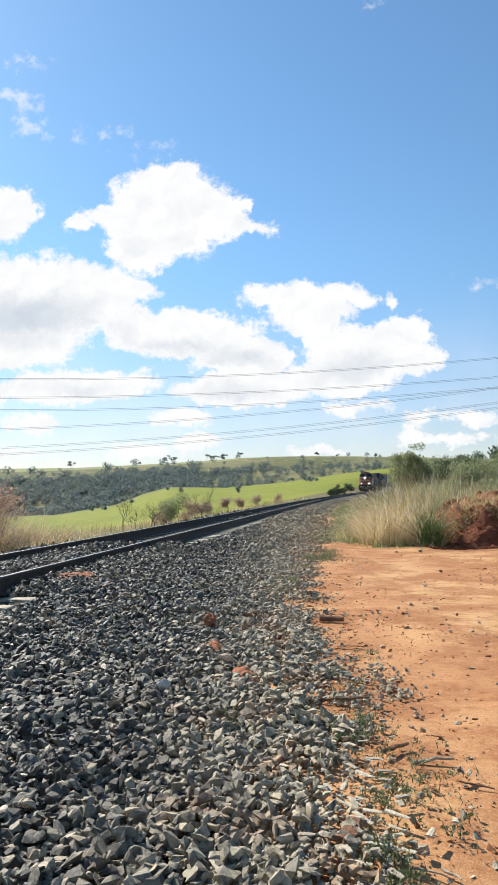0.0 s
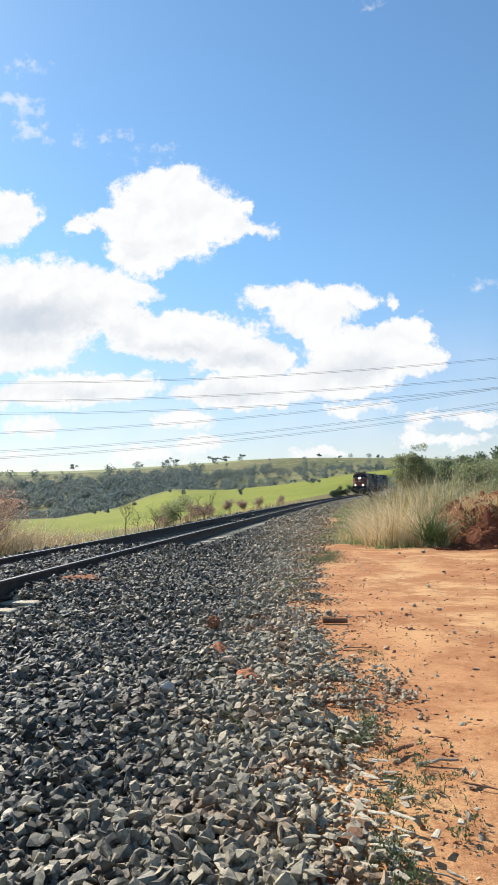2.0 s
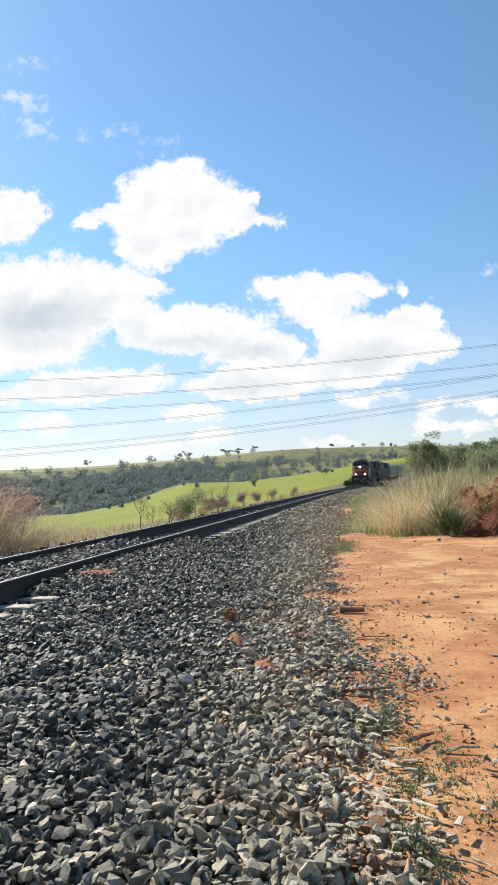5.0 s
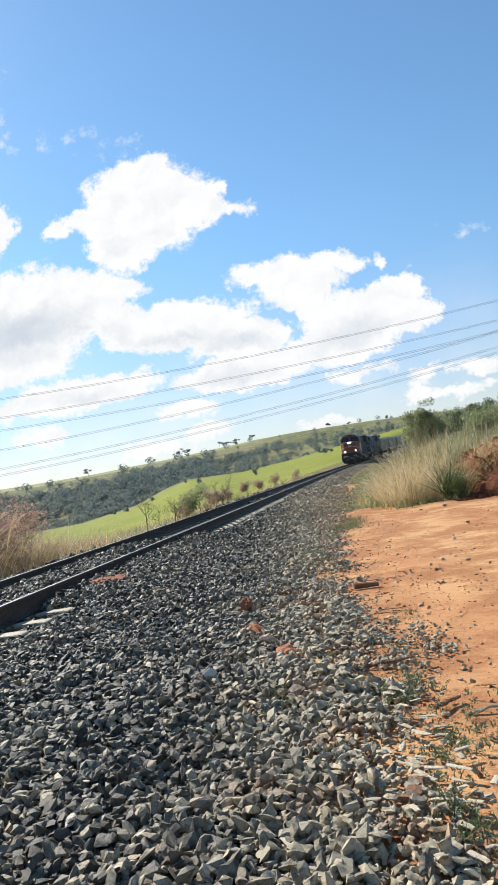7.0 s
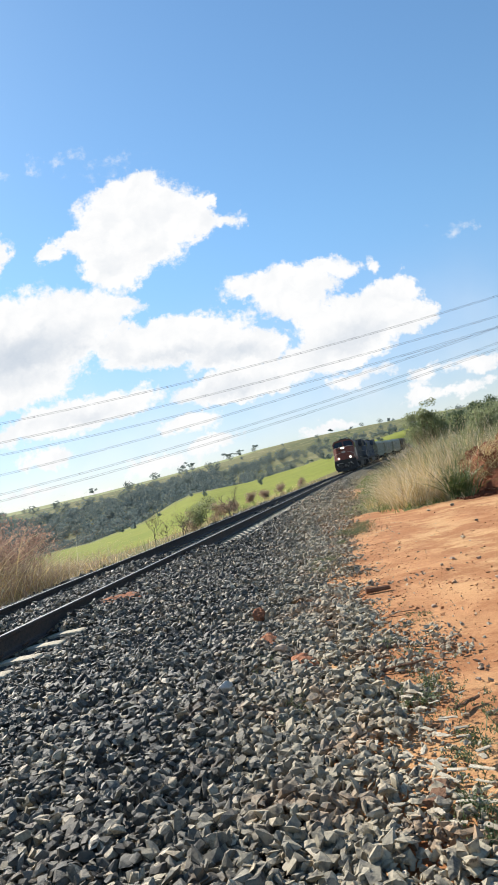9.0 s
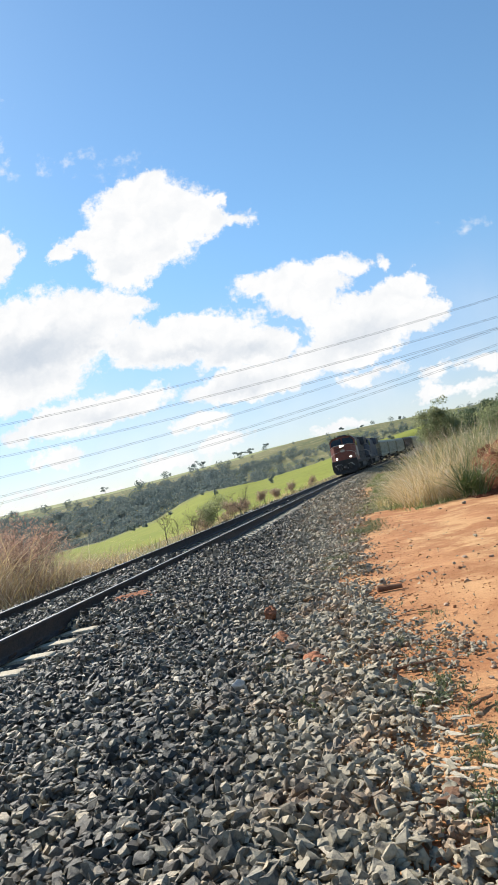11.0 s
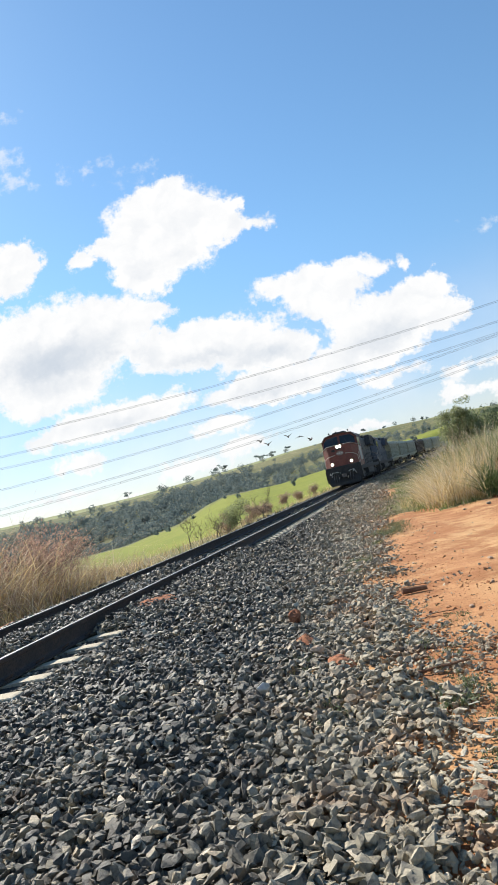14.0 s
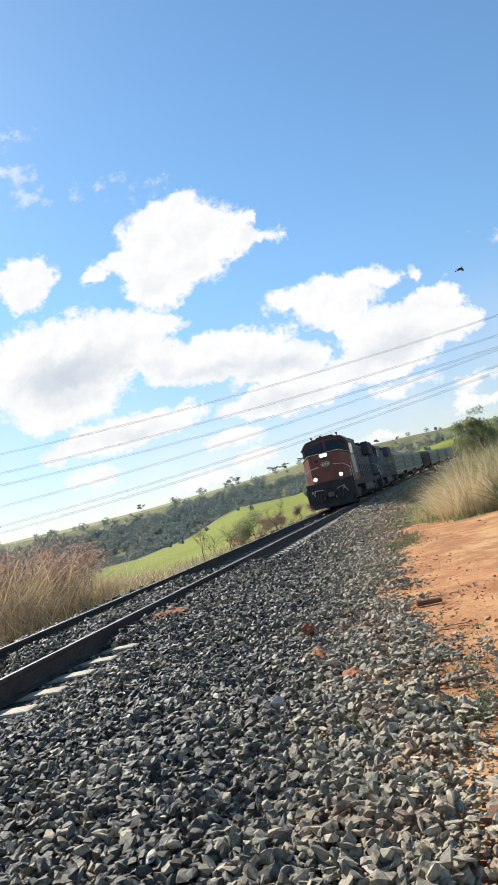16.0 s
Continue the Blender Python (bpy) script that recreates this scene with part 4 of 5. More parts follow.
def grass(name, P, height, width, lean, bend, mat, label, category="grass", segs=3, tuft=0):
    """tuft: leaves to a tussock, which spread outwards from its middle."""
    out = None
    height = np.broadcast_to(height, len(P)).copy()
    if tuft:
        mid = P[: max(1, len(P) // tuft)]
        k = rng.integers(0, len(mid), len(P))
        off = rng.normal(0, 0.10, (len(P), 2)) * (0.6 + 0.8 * rng.random(len(mid)))[k][:, None]
        P = mid[k].copy()
        P[:, :2] += off
        height = height[k] * (0.68 + 0.42 * rng.random(len(mid)))[k]
        skew = rng.normal(0, 0.06, (len(mid), 2))[k]
        out = np.concatenate([off / 0.12 + skew / 0.12, np.zeros((len(P), 1))], 1)
        out /= np.maximum(1.0, np.linalg.norm(out, axis=1))[:, None]
    V, F = blades(P, height, width, lean, bend, segs, out)
    return tagged(mesh_of(name, V, F, mat), label, category, kind="stuff")


def spots(n, test, x0, x1, y0, y1):
    x, y = x0 + (x1 - x0) * rng.random(n), y0 + (y1 - y0) * rng.random(n)
    u, f = aside(x, y)
    k = rng.random(n) < test(x, y, u, f)
    x, y = x[k], y[k]
    return np.stack([x, y, ground_z(x, y) - 0.02], -1)


def clump_edge(y):
    """The side of the tall grass towards the track."""
    return np.interp(y, [17, 18, 20, 24, 29, 51, 90], [3.4, 3.15, 3.0, 3.45, 5.1, 11.5, 22])


def clump_height(P):
    """Low at the rim of the clump, tall in its middle."""
    rim = np.minimum(P[:, 0] - clump_edge(P[:, 1]), (P[:, 1] - 18.0) * 0.9)
    return np.interp(rim, [0, 0.25, 0.6, 1.2, 2.4], [0.5, 0.85, 1.15, 1.4, 1.6])


def tall_grass():
    def dry(x, y, u, f):
        e = clump_edge(y) + 0.22 * value_noise(x, y, 1.5, 20)
        near = 18.15 + 0.3 * value_noise(x, y, 1.2, 21) + 3.9 * smooth(4.5, 5.3, x)
        thick = 0.72 + 0.4 * value_noise(x, y, 1.1, 24)
        return (x > e) * (y > near) * smooth(e + 4.6, e + 2.4, x + 0.5 * value_noise(x, y, 0.8, 22)) * thick
    P = spots(46000, dry, 2.8, 11, 17.6, 30)
    h = clump_height(P) * (1 + 0.2 * value_noise(P[:, 0], P[:, 1], 0.9, 23) + 0.16 * value_noise(P[:, 0], P[:, 1], 2.6, 27))
    k = rng.random(len(P))
    stem, leaf, pale = k < 0.28, (k >= 0.28) & (k < 0.74), k >= 0.74
    grass("tall_dry_grass", P[stem], h[stem], 0.011, 0.26, 0.3, STRAW, "tall straw-coloured dry grass beside the dirt track", segs=4)
    grass("drooping_dry_leaves", P[leaf], h[leaf] * 0.8, 0.017, 0.36, 1.0, STRAW, "drooping dry grass leaves among the straw stems", segs=5)
    grass("pale_grass_plumes", P[pale], h[pale] * 0.95, 0.017, 0.38, 0.8, PALE_STRAW, "pale bleached leaves and plumes in the dry grass", segs=5)
    far = spots(5000, dry, 4, 16, 30, 60)
    grass("tall_dry_grass", far, 1.2 + 0 * far[:, 0], 0.05, 0.16, 0.2, STRAW, "tall straw-coloured dry grass beside the ballast")

    def green(x, y, u, f):
        return np.exp(-(((x - 4.72) / 0.22) ** 2 + ((y - 18.15) / 0.22) ** 2))
    P = spots(5200, green, 4.0, 5.6, 17.4, 19)
    grass("broad_green_grass", P, 0.92 + 0 * P[:, 0], 0.028, 0.24, 0.85, TUFT, "arching broad green grass tuft in front of dry grass", segs=6)

    def mixed(x, y, u, f):
        return (x > clump_edge(y) + 1.0 + 0.5 * value_noise(x, y, 0.9, 28)) * smooth(20.6, 21.8, y) * (0.6 + 0.4 * value_noise(x, y, 0.8, 29))
    P = spots(20000, mixed, 4.4, 14, 19.5, 28)
    hh = 1.5 + 0.35 * value_noise(P[:, 0], P[:, 1], 0.7, 25)
    grass("green_cane_grass", P, hh, 0.028, 0.2, 0.75, CANE, "tall green cane grass on the bank", segs=5)
    k = rng.random(len(P)) < 0.22
    grass("pale_cane_stalks", P[k], hh[k] * 1.15, 0.015, 0.16, 0.3, PALE_STRAW, "pale dry stalks among green cane grass", segs=4)

    def foot(x, y, u, f):
        e = clump_edge(y)
        g1 = (x > e - 0.35) * (x < e + 1.5) * (y < 18.5 + 0.3 * value_noise(x, y, 2.0, 19))
        g2 = (x > e - 0.5) * (x < e + 0.2) * (y > 18) * (y < 27)
        return (g1 | g2) * (0.55 + 0.45 * value_noise(x, y, 1.6, 18))
    P = spots(30000, foot, 2.0, 9, 17.35, 60)
    hh = 0.24 + 0.14 * value_noise(P[:, 0], P[:, 1], 1.2, 26)
    k = value_noise(P[:, 0], P[:, 1], 1.0, 17) + rng.normal(0, 0.3, len(P)) > -0.1
    grass("low_green_grass", P[k], hh[k], 0.016, 0.35, 0.5, BLADE, "low green grass at the foot of the dry grass")
    grass("low_dry_grass", P[~k], hh[~k] * 1.2, 0.014, 0.45, 0.6, STRAW, "low dry grass at the foot of the clump")


tall_grass()


def verge_left():
    def brush(x, y, u, f):
        return (u < -4.3 + 0.3 * value_noise(x, y, 0.8, 35)) * (u > -9.5) * smooth(29, 22, y) * (0.7 + 0.5 * value_noise(x, y, 0.7, 36))
    P = spots(44000, brush, -17, -4.5, 8, 29)
    u, f = aside(P[:, 0], P[:, 1])
    h = (0.65 + 1.05 * smooth(-4.2, -5.6, u) * smooth(27, 19, P[:, 1])) * (1 + 0.35 * value_noise(P[:, 0], P[:, 1], 0.9, 30) + 0.2 * value_noise(P[:, 0], P[:, 1], 2.5, 37))
    h = h * (0.45 + 0.55 * smooth(9, 16, P[:, 1]))
    k = rng.random(len(P))
    a, b, c = k < 0.30, (k >= 0.30) & (k < 0.84), k >= 0.84
    grass("dry_cane_leaves", P[a], h[a], 0.030, 0.3, 1.0, STRAW, "drooping straw-coloured cane leaves beyond the rails", segs=5)
    grass("dry_reed_brush", P[b], h[b] * 1.2, 0.013, 0.6, 0.8, RUSSET, "tangled russet dry brush beyond the rails", segs=4)
    grass("pale_cane_leaves", P[c], h[c] * 1.05, 0.028, 0.3, 0.9, PALE_STRAW, "pale bleached cane leaves in the dry brush", segs=5)

    def low(x, y, u, f):
        return (u < -3.1) * (u > -6.5) * (0.55 + 0.45 * value_noise(x, y, 0.5, 31))
    P = spots(21000, low, -12, 9, 10, 110)
    d = np.clip(P[:, 1] / 25, 0.7, 3)
    k = value_noise(P[:, 0], P[:, 1], 0.35, 33) + rng.normal(0, 0.4, len(P)) > 0.1
    hh = 0.42 + 0.22 * value_noise(P[:, 0], P[:, 1], 0.7, 32)
    grass("verge_weeds", P[k], hh[k], 0.018 * d[k], 0.3, 0.35, BLADE, "low green weeds along the far side of the track")
    grass("verge_dry_weeds", P[~k], hh[~k] * 1.2, 0.016 * d[~k], 0.3, 0.35, STRAW, "low dry weeds along the far side of the track")


verge_left()


def limbs(bm, base, tip, r, depth, spread, tips):
    """A branching stem; ends are collected in tips."""
    rod(bm, base, tip, r, r * 0.6, sides=6 if r > 0.03 else 5)
    if depth == 0:
        tips.append(Vector(tip))
        return
    d = Vector(tip) - Vector(base)
    for _ in range(3 if depth > 1 else 2):
        w = Vector((random.gauss(0, 1), random.gauss(0, 1), random.gauss(0.25, 0.6))).normalized()
        q = Vector(tip) + (d.normalized() * (1 - spread) + w * spread).normalized() * d.length * random.uniform(0.55, 0.85)
        limbs(bm, Vector(base).lerp(Vector(tip), random.uniform(0.6, 1.0)), q, r * 0.58, depth - 1, spread, tips)


def leaf_cloud(centres, n, radius, size, flat=0.8):
    """Small three-cornered leaf sprays round the given places."""
    c = np.array([tuple(v) for v in centres])[rng.integers(0, len(centres), n)]
    d = rng.normal(size=(n, 3))
    d /= np.linalg.norm(d, axis=1)[:, None]
    P = c + d * (radius * rng.random(n) ** 0.45)[:, None] * np.array([1, 1, flat])
    M = turns(n, 1.0)
    s = size * np.exp(rng.normal(0, 0.3, n))
    tri = np.array([[-0.5, 0, 0], [0.1, -0.32, 0.05], [0.6, 0.05, 0], [0.05, 0.34, -0.05]])
    V = (np.einsum("nij,vj->nvi", M, tri) * s[:, None, None] + P[:, None, :]).reshape(-1, 3)
    F = np.arange(n * 4).reshape(-1, 4)
    return V, F


def tree(name, x, y, height, label, leaf=None, leaves=900, size=0.16, spread=0.6, clump=0.5, category="tree", lean=(0, 0), depth=2, trunk=0.45, flat=0.8, sink=0.05, slim=1.0):
    z = float(ground_z(np.array([x]), np.array([y]))[0]) - sink
    T = thing(name, pose(x, y, z), label, category)
    bm, tips = bmesh.new(), []
    limbs(bm, (0, 0, 0), (lean[0] + random.gauss(0, 0.04), lean[1], height * trunk), max(0.012, height * 0.015), depth, spread, tips)
    top = max(v.z for v in tips)
    k = (height - clump * 0.4) / top
    for v in bm.verts:
        v.co = (v.co.x * slim, v.co.y * slim, v.co.z * k)
    part("trunk", bm, BARK, T)
    if leaf:
        V, F = leaf_cloud([Vector((v.x * slim, v.y * slim, v.z * k)) for v in tips], leaves, clump, size, flat)
        V[:, 2] = np.maximum(V[:, 2], 0.03)
        ob = mesh_of("crown", V, F, leaf)
        ob.parent = T
    return T


# shrubs and small trees on the bank behind the tall grass
for x, y, h, c in ((7.3, 30.5, 2.6, 0.40), (8.0, 30.5, 2.8, 0.5), (8.8, 29, 2.7, 0.5), (9.6, 30, 2.9, 0.55), (8.4, 34, 3.1, 0.55), (10.4, 31.5, 3.0, 0.55), (11.4, 31, 3.1, 0.6), (10.0, 26.5, 2.1, 0.45), (8.9, 25.5, 1.85, 0.4), (11.2, 28, 2.5, 0.5), (12.4, 33, 3.2, 0.6), (7.9, 27, 1.9, 0.35), (7.2, 28, 1.7, 0.35), (6.9, 26.2, 1.6, 0.3)):
    tree("bank_shrub", x, y, h * 1.08, "leafy green shrub on the bank behind tall grass", LEAF if random.random() < 0.75 else DARKLEAF, 9500, 0.062, 0.75, c, "shrub", depth=4, trunk=0.3, slim=0.62)
tree("feathery_tree", 7.0, 29.8, 3.75, "slender feathery young tree above the shrubs", LEAF, 7000, 0.05, 0.5, 0.24, "tree", lean=(0.1, 0), depth=4, trunk=0.3, slim=0.5)
tree("feathery_tree", 7.5, 30.4, 3.2, "slender feathery young tree above the shrubs", LEAF, 6000, 0.05, 0.5, 0.24, "tree", lean=(0.1, 0), depth=4, trunk=0.3, slim=0.55)
for x, y, h in ((5.35, 29.5, 1.5), (5.8, 30, 1.7), (6.3, 30.5, 1.8), (6.9, 31, 1.8)):
    T = tree("seed_head_shrub", x, y, h, "shrub with pale fluffy grey seed heads by the track", DARKLEAF, 900, 0.07, 0.8, 0.3, "shrub", depth=3, trunk=0.35, slim=0.5)
    V, F = leaf_cloud([(random.gauss(0, 0.3), random.gauss(0, 0.3), h + random.uniform(-0.55, 0.12)) for _ in range(22)], 750, 0.15, 0.07)
    o = mesh_of("plume", V, F, FLUFF)
    o.parent = T
    tagged(o, "pale grey fluffy seed heads", kind="stuff")
# leafless shrubs in the dry brush
for x, y, h in ((-9.0, 22.0, 2.6), (-8.3, 20.6, 2.35), (-9.6, 23.5, 2.6), (-8.0, 22.6, 2.2), (-8.9, 18.6, 2.3), (-10.0, 20.2, 2.7), (-11.2, 22.5, 3.0), (-10.6, 17.6, 2.5), (-9.9, 15.6, 2.2), (-11.8, 19.4, 2.8)):
    tree("russet_shrub", x, y, h, "twiggy shrub with dry reddish-brown leaves in dry brush", TWIG, 1500, 0.06, 0.6, 0.42, "shrub", depth=5, trunk=0.22, slim=0.8)
for x, y, h in ((-9.2, 17.0, 2.9), (-10.4, 18.6, 3.1), (-8.6, 19.4, 2.6), (-11.0, 21.0, 3.2)):
    tree("leafless_shrub", x, y, h, "twiggy leafless shrub standing above dry brush", None, 0, 0, 0.6, 0.1, "shrub", depth=5, trunk=0.26, slim=0.8)
# bare saplings and a dark shrub beyond the rails
for x, y, h in ((-6.1, 33.5, 1.7), (-5.6, 34.2, 1.5), (-4.9, 34.8, 1.9), (-4.6, 33.6, 1.6), (-2.6, 37.5, 2.0)):
    tree("bare_sapling", x, y, h, "bare thin sapling on the verge beyond the rails", None, 0, 0, 0.6, 0.1, "sapling", depth=5, trunk=0.25)
tree("dark_shrub", -3.7, 36, 1.75, "dark green leafy shrub beyond the rails", LEAF, 2600, 0.06, 0.8, 0.36, "shrub", depth=4, trunk=0.25)
for off, y, h in ((-4.6, 38, 1.2), (-4.9, 44, 1.3), (-5.2, 47, 1.2), (-5.2, 58, 1.3), (-5.0, 62, 1.2), (-5.6, 74, 1.5), (-5.0, 86, 1.4), (-5.5, 52, 1.0)):
    x = float(track_x(y)) + off
    tree("dry_bush", x, y, h, "dry pinkish bush beyond the rails", RUSSET, 2400, 0.055, 0.85, 0.36, "bush", depth=3, trunk=0.3)
for x, y, h in ((18.0, 150, 1.9), (20.2, 157, 2.4), (22.8, 166, 2.6)):
    tree("verge_tree", x, y, h, "small leafy tree beyond the rails", FAR_LEAF, 2600, 0.16, 0.85, 0.65, "tree", depth=3, trunk=0.35)


def polar(az, r):
    return r * math.sin(math.radians(az)), r * math.cos(math.radians(az))


# woods on the far slope
def far_woods():
    n = 7200
    r = np.sqrt(rng.uniform(455 ** 2, 925 ** 2, n))
    az = rng.uniform(-34, 30, n)
    x, y = r * np.sin(np.radians(az)), r * np.cos(np.radians(az))
    dense = smooth(4, -5, az) * 0.85 + 0.25 + 0.35 * value_noise(x, y, 0.010, 40) + 0.15 * value_noise(x, y, 0.03, 41)
    dense = dense * (1 - 0.98 * smooth(660, 790, r + 40 * value_noise(x, y, 0.02, 44))) + 0.3 * smooth(520, 470, r)
    k = rng.random(n) < dense
    x, y = x[k], y[k]
    z = ground_z(x, y)
    h = 4.9 * np.exp(np.clip(rng.normal(0, 0.42, len(x)), -1.0, 0.62)) * (0.75 + 0.4 * smooth(4, -8, np.degrees(np.arctan2(x, y))))
    C, R = [], []
    for dx, dy, dz, s in ((0, 0, 0.62, 0.42), (0.28, 0.1, 0.45, 0.34), (-0.26, -0.12, 0.48, 0.34), (0.05, -0.2, 0.28, 0.36)):
        C.append(np.stack([x + dx * h, y + dy * h, z + dz * h], -1))
        R.append(h * s)
    C, R = np.concatenate(C), np.concatenate(R)
    m = 36
    c, rad = np.repeat(C, m, 0), np.repeat(R, m)
    d = rng.normal(size=(len(c), 3))
    d /= np.linalg.norm(d, axis=1)[:, None]
    P = c + d * (rad * (0.7 + 0.3 * rng.random(len(c))))[:, None]
    tri = np.array([[-0.5, -0.3, 0], [0.6, -0.1, 0.1], [0.1, 0.55, 0], [-0.4, 0.3, -0.1]])
    V = (np.einsum("nij,vj->nvi", turns(len(P), 1.0), tri) * (rad * 0.35)[:, None, None] + P[:, None, :]).reshape(-1, 3)
    tagged(mesh_of("far_woods", V, np.arange(len(V)).reshape(-1, 4), HAZY_WOODS), "blue-green woods and scrub on the far slope, tinted with haze", "woods", kind="stuff")


far_woods()

# bushes dotted over the pasture and along its upper edge
for k in range(46):
    az, r = random.uniform(-15, 11), random.choice((random.uniform(230, 372), random.uniform(350, 382)))
    x, y = polar(az, r)
    tree("pasture_bush", x, y, random.uniform(1.0, 2.2) * (1.5 if r > 345 else 1.0), "small green bush dotted on the pasture", HAZY_WOODS, 70, 0.55, 0.9, 0.8, "bush", depth=1, trunk=0.4)
# trees standing singly on the skyline
for az, h, r in ((-14.4, 10, 915), (-6.75, 11, 930), (-6.3, 8, 940), (-3.55, 11, 985), (-3.0, 8, 985), (-2.45, 10, 985), (-2.1, 9, 990), (-0.78, 10, 985), (5.5, 7, 960), (7.2, 4, 960), (10.2, 5, 960), (-9.0, 4.5, 955), (-11.8, 4, 950)):
    x, y = polar(az, r)
    tree("skyline_tree", x, y, h, "flat-crowned tree standing alone on the plateau skyline", HAZY_WOODS, 420, 0.9, 0.75, h * 0.24, "tree", depth=2, trunk=0.5, flat=0.55, sink=0.3)
# darker wood at the edge of the bank
for az, h, r in ((15.5, 8, 150), (17.0, 9, 152), (18.4, 9.5, 155), (19.8, 10, 150), (21.3, 10, 152), (23, 10, 150), (25, 11, 155)):
    x, y = polar(az, r)
    tree("bank_tree", x, y, h * 0.78, "dark broad-crowned tree on the bank", FAR_LEAF, 5200, 0.34, 0.85, 1.7, "tree", depth=3, trunk=0.45, slim=0.8)


# ---- power lines ----
WIRE = material("wire_aluminium", [(0.16, 0.17, 0.19), (0.20, 0.21, 0.23)], 1.0, 0.6, 0.0, metal=0.3)


def power_lines():
    far = 165.0
    for a, b, c in ((0.0705, 0.0377, 0.1713), (0.0543, 0.0368, 0.1456), (0.068, 0.0411, 0.1272), (0.0718, 0.0785, 0.1123), (0.0632, 0.0863, 0.0892), (0.0644, 0.0885, 0.0806)):
        W = thing("power_line", pose(0, far, EYE + far * c), "twin-conductor overhead power line sagging across the sky", "power line", "overhead power lines")
        us = np.linspace(-0.62, 0.62, 41)
        for o in (-0.27, 0.27):
            bm = bmesh.new()
            pts = [(far * u, o, far * (a * u * u + b * u) + 0.75 * o) for u in us]
            rings = [[bm.verts.new((p[0], p[1] + 0.031 * math.cos(k * math.tau / 6), p[2] + 0.031 * math.sin(k * math.tau / 6))) for k in range(6)] for p in pts]
            for r, s in zip(rings, rings[1:]):
                for k in range(6):
                    bm.faces.new((r[k], s[k], s[(k + 1) % 6], r[(k + 1) % 6]))
            bm.faces.new(rings[0])
            bm.faces.new(rings[-1][::-1])
            part("conductor", bm, WIRE, W)
        for u in np.linspace(-0.5, 0.5, 6) + random.uniform(-0.06, 0.06):
            bm = bmesh.new()
            z = far * (a * u * u + b * u)
            rod(bm, (far * u, -0.27, z - 0.2), (far * u, 0.27, z + 0.2), 0.06, sides=5)
            part("spacer", bm, WIRE, W)


power_lines()

# ---- earth mound ----
MOUND = material("red_earth", [(0.15, 0.05, 0.026), (0.21, 0.075, 0.036), (0.09, 0.032, 0.02)], 2.4, 0.95, 0.9, bump_scale=7.0)
CLOD = material("orange_clod", [(0.36, 0.155, 0.08), (0.27, 0.11, 0.06), (0.20, 0.10, 0.065)], 14.0, 0.95, 0.6)
CHIP = material("bleached_wood", [(0.46, 0.40, 0.30), (0.36, 0.29, 0.20), (0.55, 0.50, 0.40)], 24.0, 0.9, 0.4, per_thing=0.2)
LOG = material("weathered_log", [(0.17, 0.09, 0.055), (0.24, 0.14, 0.085)], 12.0, 0.9, 0.6)
WHITE_STONE = material("pale_stone", [(0.58, 0.54, 0.48), (0.46, 0.41, 0.34)], 20.0, 0.85, 0.5)
TAN_STONE = material("tan_stone", [(0.42, 0.30, 0.21), (0.50, 0.38, 0.28)], 20.0, 0.85, 0.5)


def mound():
    gx, gy = np.meshgrid(np.linspace(4.2, 11.5, 150), np.linspace(16.9, 23.5, 130), indexing="ij")
    foot = 17.55 + 0.28 * value_noise(gx, gy, 1.1, 51) + 0.12 * value_noise(gx, gy, 3.2, 55)
    face = np.clip((gy - foot) / 1.25, 0, 1) ** 0.85
    rise = smooth(4.55, 6.3, gx + 0.3 * value_noise(gx, gy, 1.3, 50)) * face * smooth(23.3, 21.5, gy)
    h = 1.02 * rise + 0.32 * smooth(18.6, 21, gy) * smooth(5.4, 7.2, gx) * smooth(23.4, 21.5, gy)
    h = h + (0.14 * value_noise(gx, gy, 1.9, 52) + 0.12 * value_noise(gx, gy, 4.1, 53) + 0.07 * value_noise(gx, gy, 8.0, 54)) * smooth(0.02, 0.3, rise)
    z = ground_z(gx, gy) - 0.05 + h
    V = np.stack([gx, gy, z], -1).reshape(-1, 3)
    k, m = gx.shape
    i, j = np.meshgrid(np.arange(k - 1), np.arange(m - 1), indexing="ij")
    F = np.stack([i * m + j, (i + 1) * m + j, (i + 1) * m + j + 1, i * m + j + 1], -1).reshape(-1, 4)
    tagged(mesh_of("earth_mound", V, F, MOUND, smooth=True), "heap of red earth with dry roots beside tall grass", "earth mound")
    n = 9000
    x, y = rng.uniform(4.9, 10, n), rng.uniform(17.9, 21.5, n)
    jx, jy = ((x - 4.2) / 7.3 * 149).astype(int), ((y - 16.9) / 6.6 * 129).astype(int)
    P = np.stack([x, y, z[jx, jy] - 0.01], -1)
    P = P[(face[jx, jy] > 0.7) & (rng.random(n) < smooth(20.5, 18.4, y) * 0.9 + 0.12)]
    grass("mound_roots", P, 0.26 + 0 * P[:, 0], 0.012, 1.1, 0.9, STRAW, "dry roots and straw hanging over the earth mound", "roots", segs=4)
    x, y = rng.uniform(4.5, 9.5, 4200), rng.uniform(17.1, 19.2, 4200)
    jx, jy = ((x - 4.2) / 7.3 * 149).astype(int), ((y - 16.9) / 6.6 * 129).astype(int)
    V, F = scatter(ROUGH, np.stack([x, y, np.maximum(z[jx, jy], ground_z(x, y)) + 0.005], -1), 0.030 * np.exp(np.clip(rng.normal(0, 0.55, 4200), -1, 1.2)))
    tagged(mesh_of("mound_rubble", V, F, MOUND), "loose red clods and rubble on the mound", "rubble", kind="stuff")


mound()


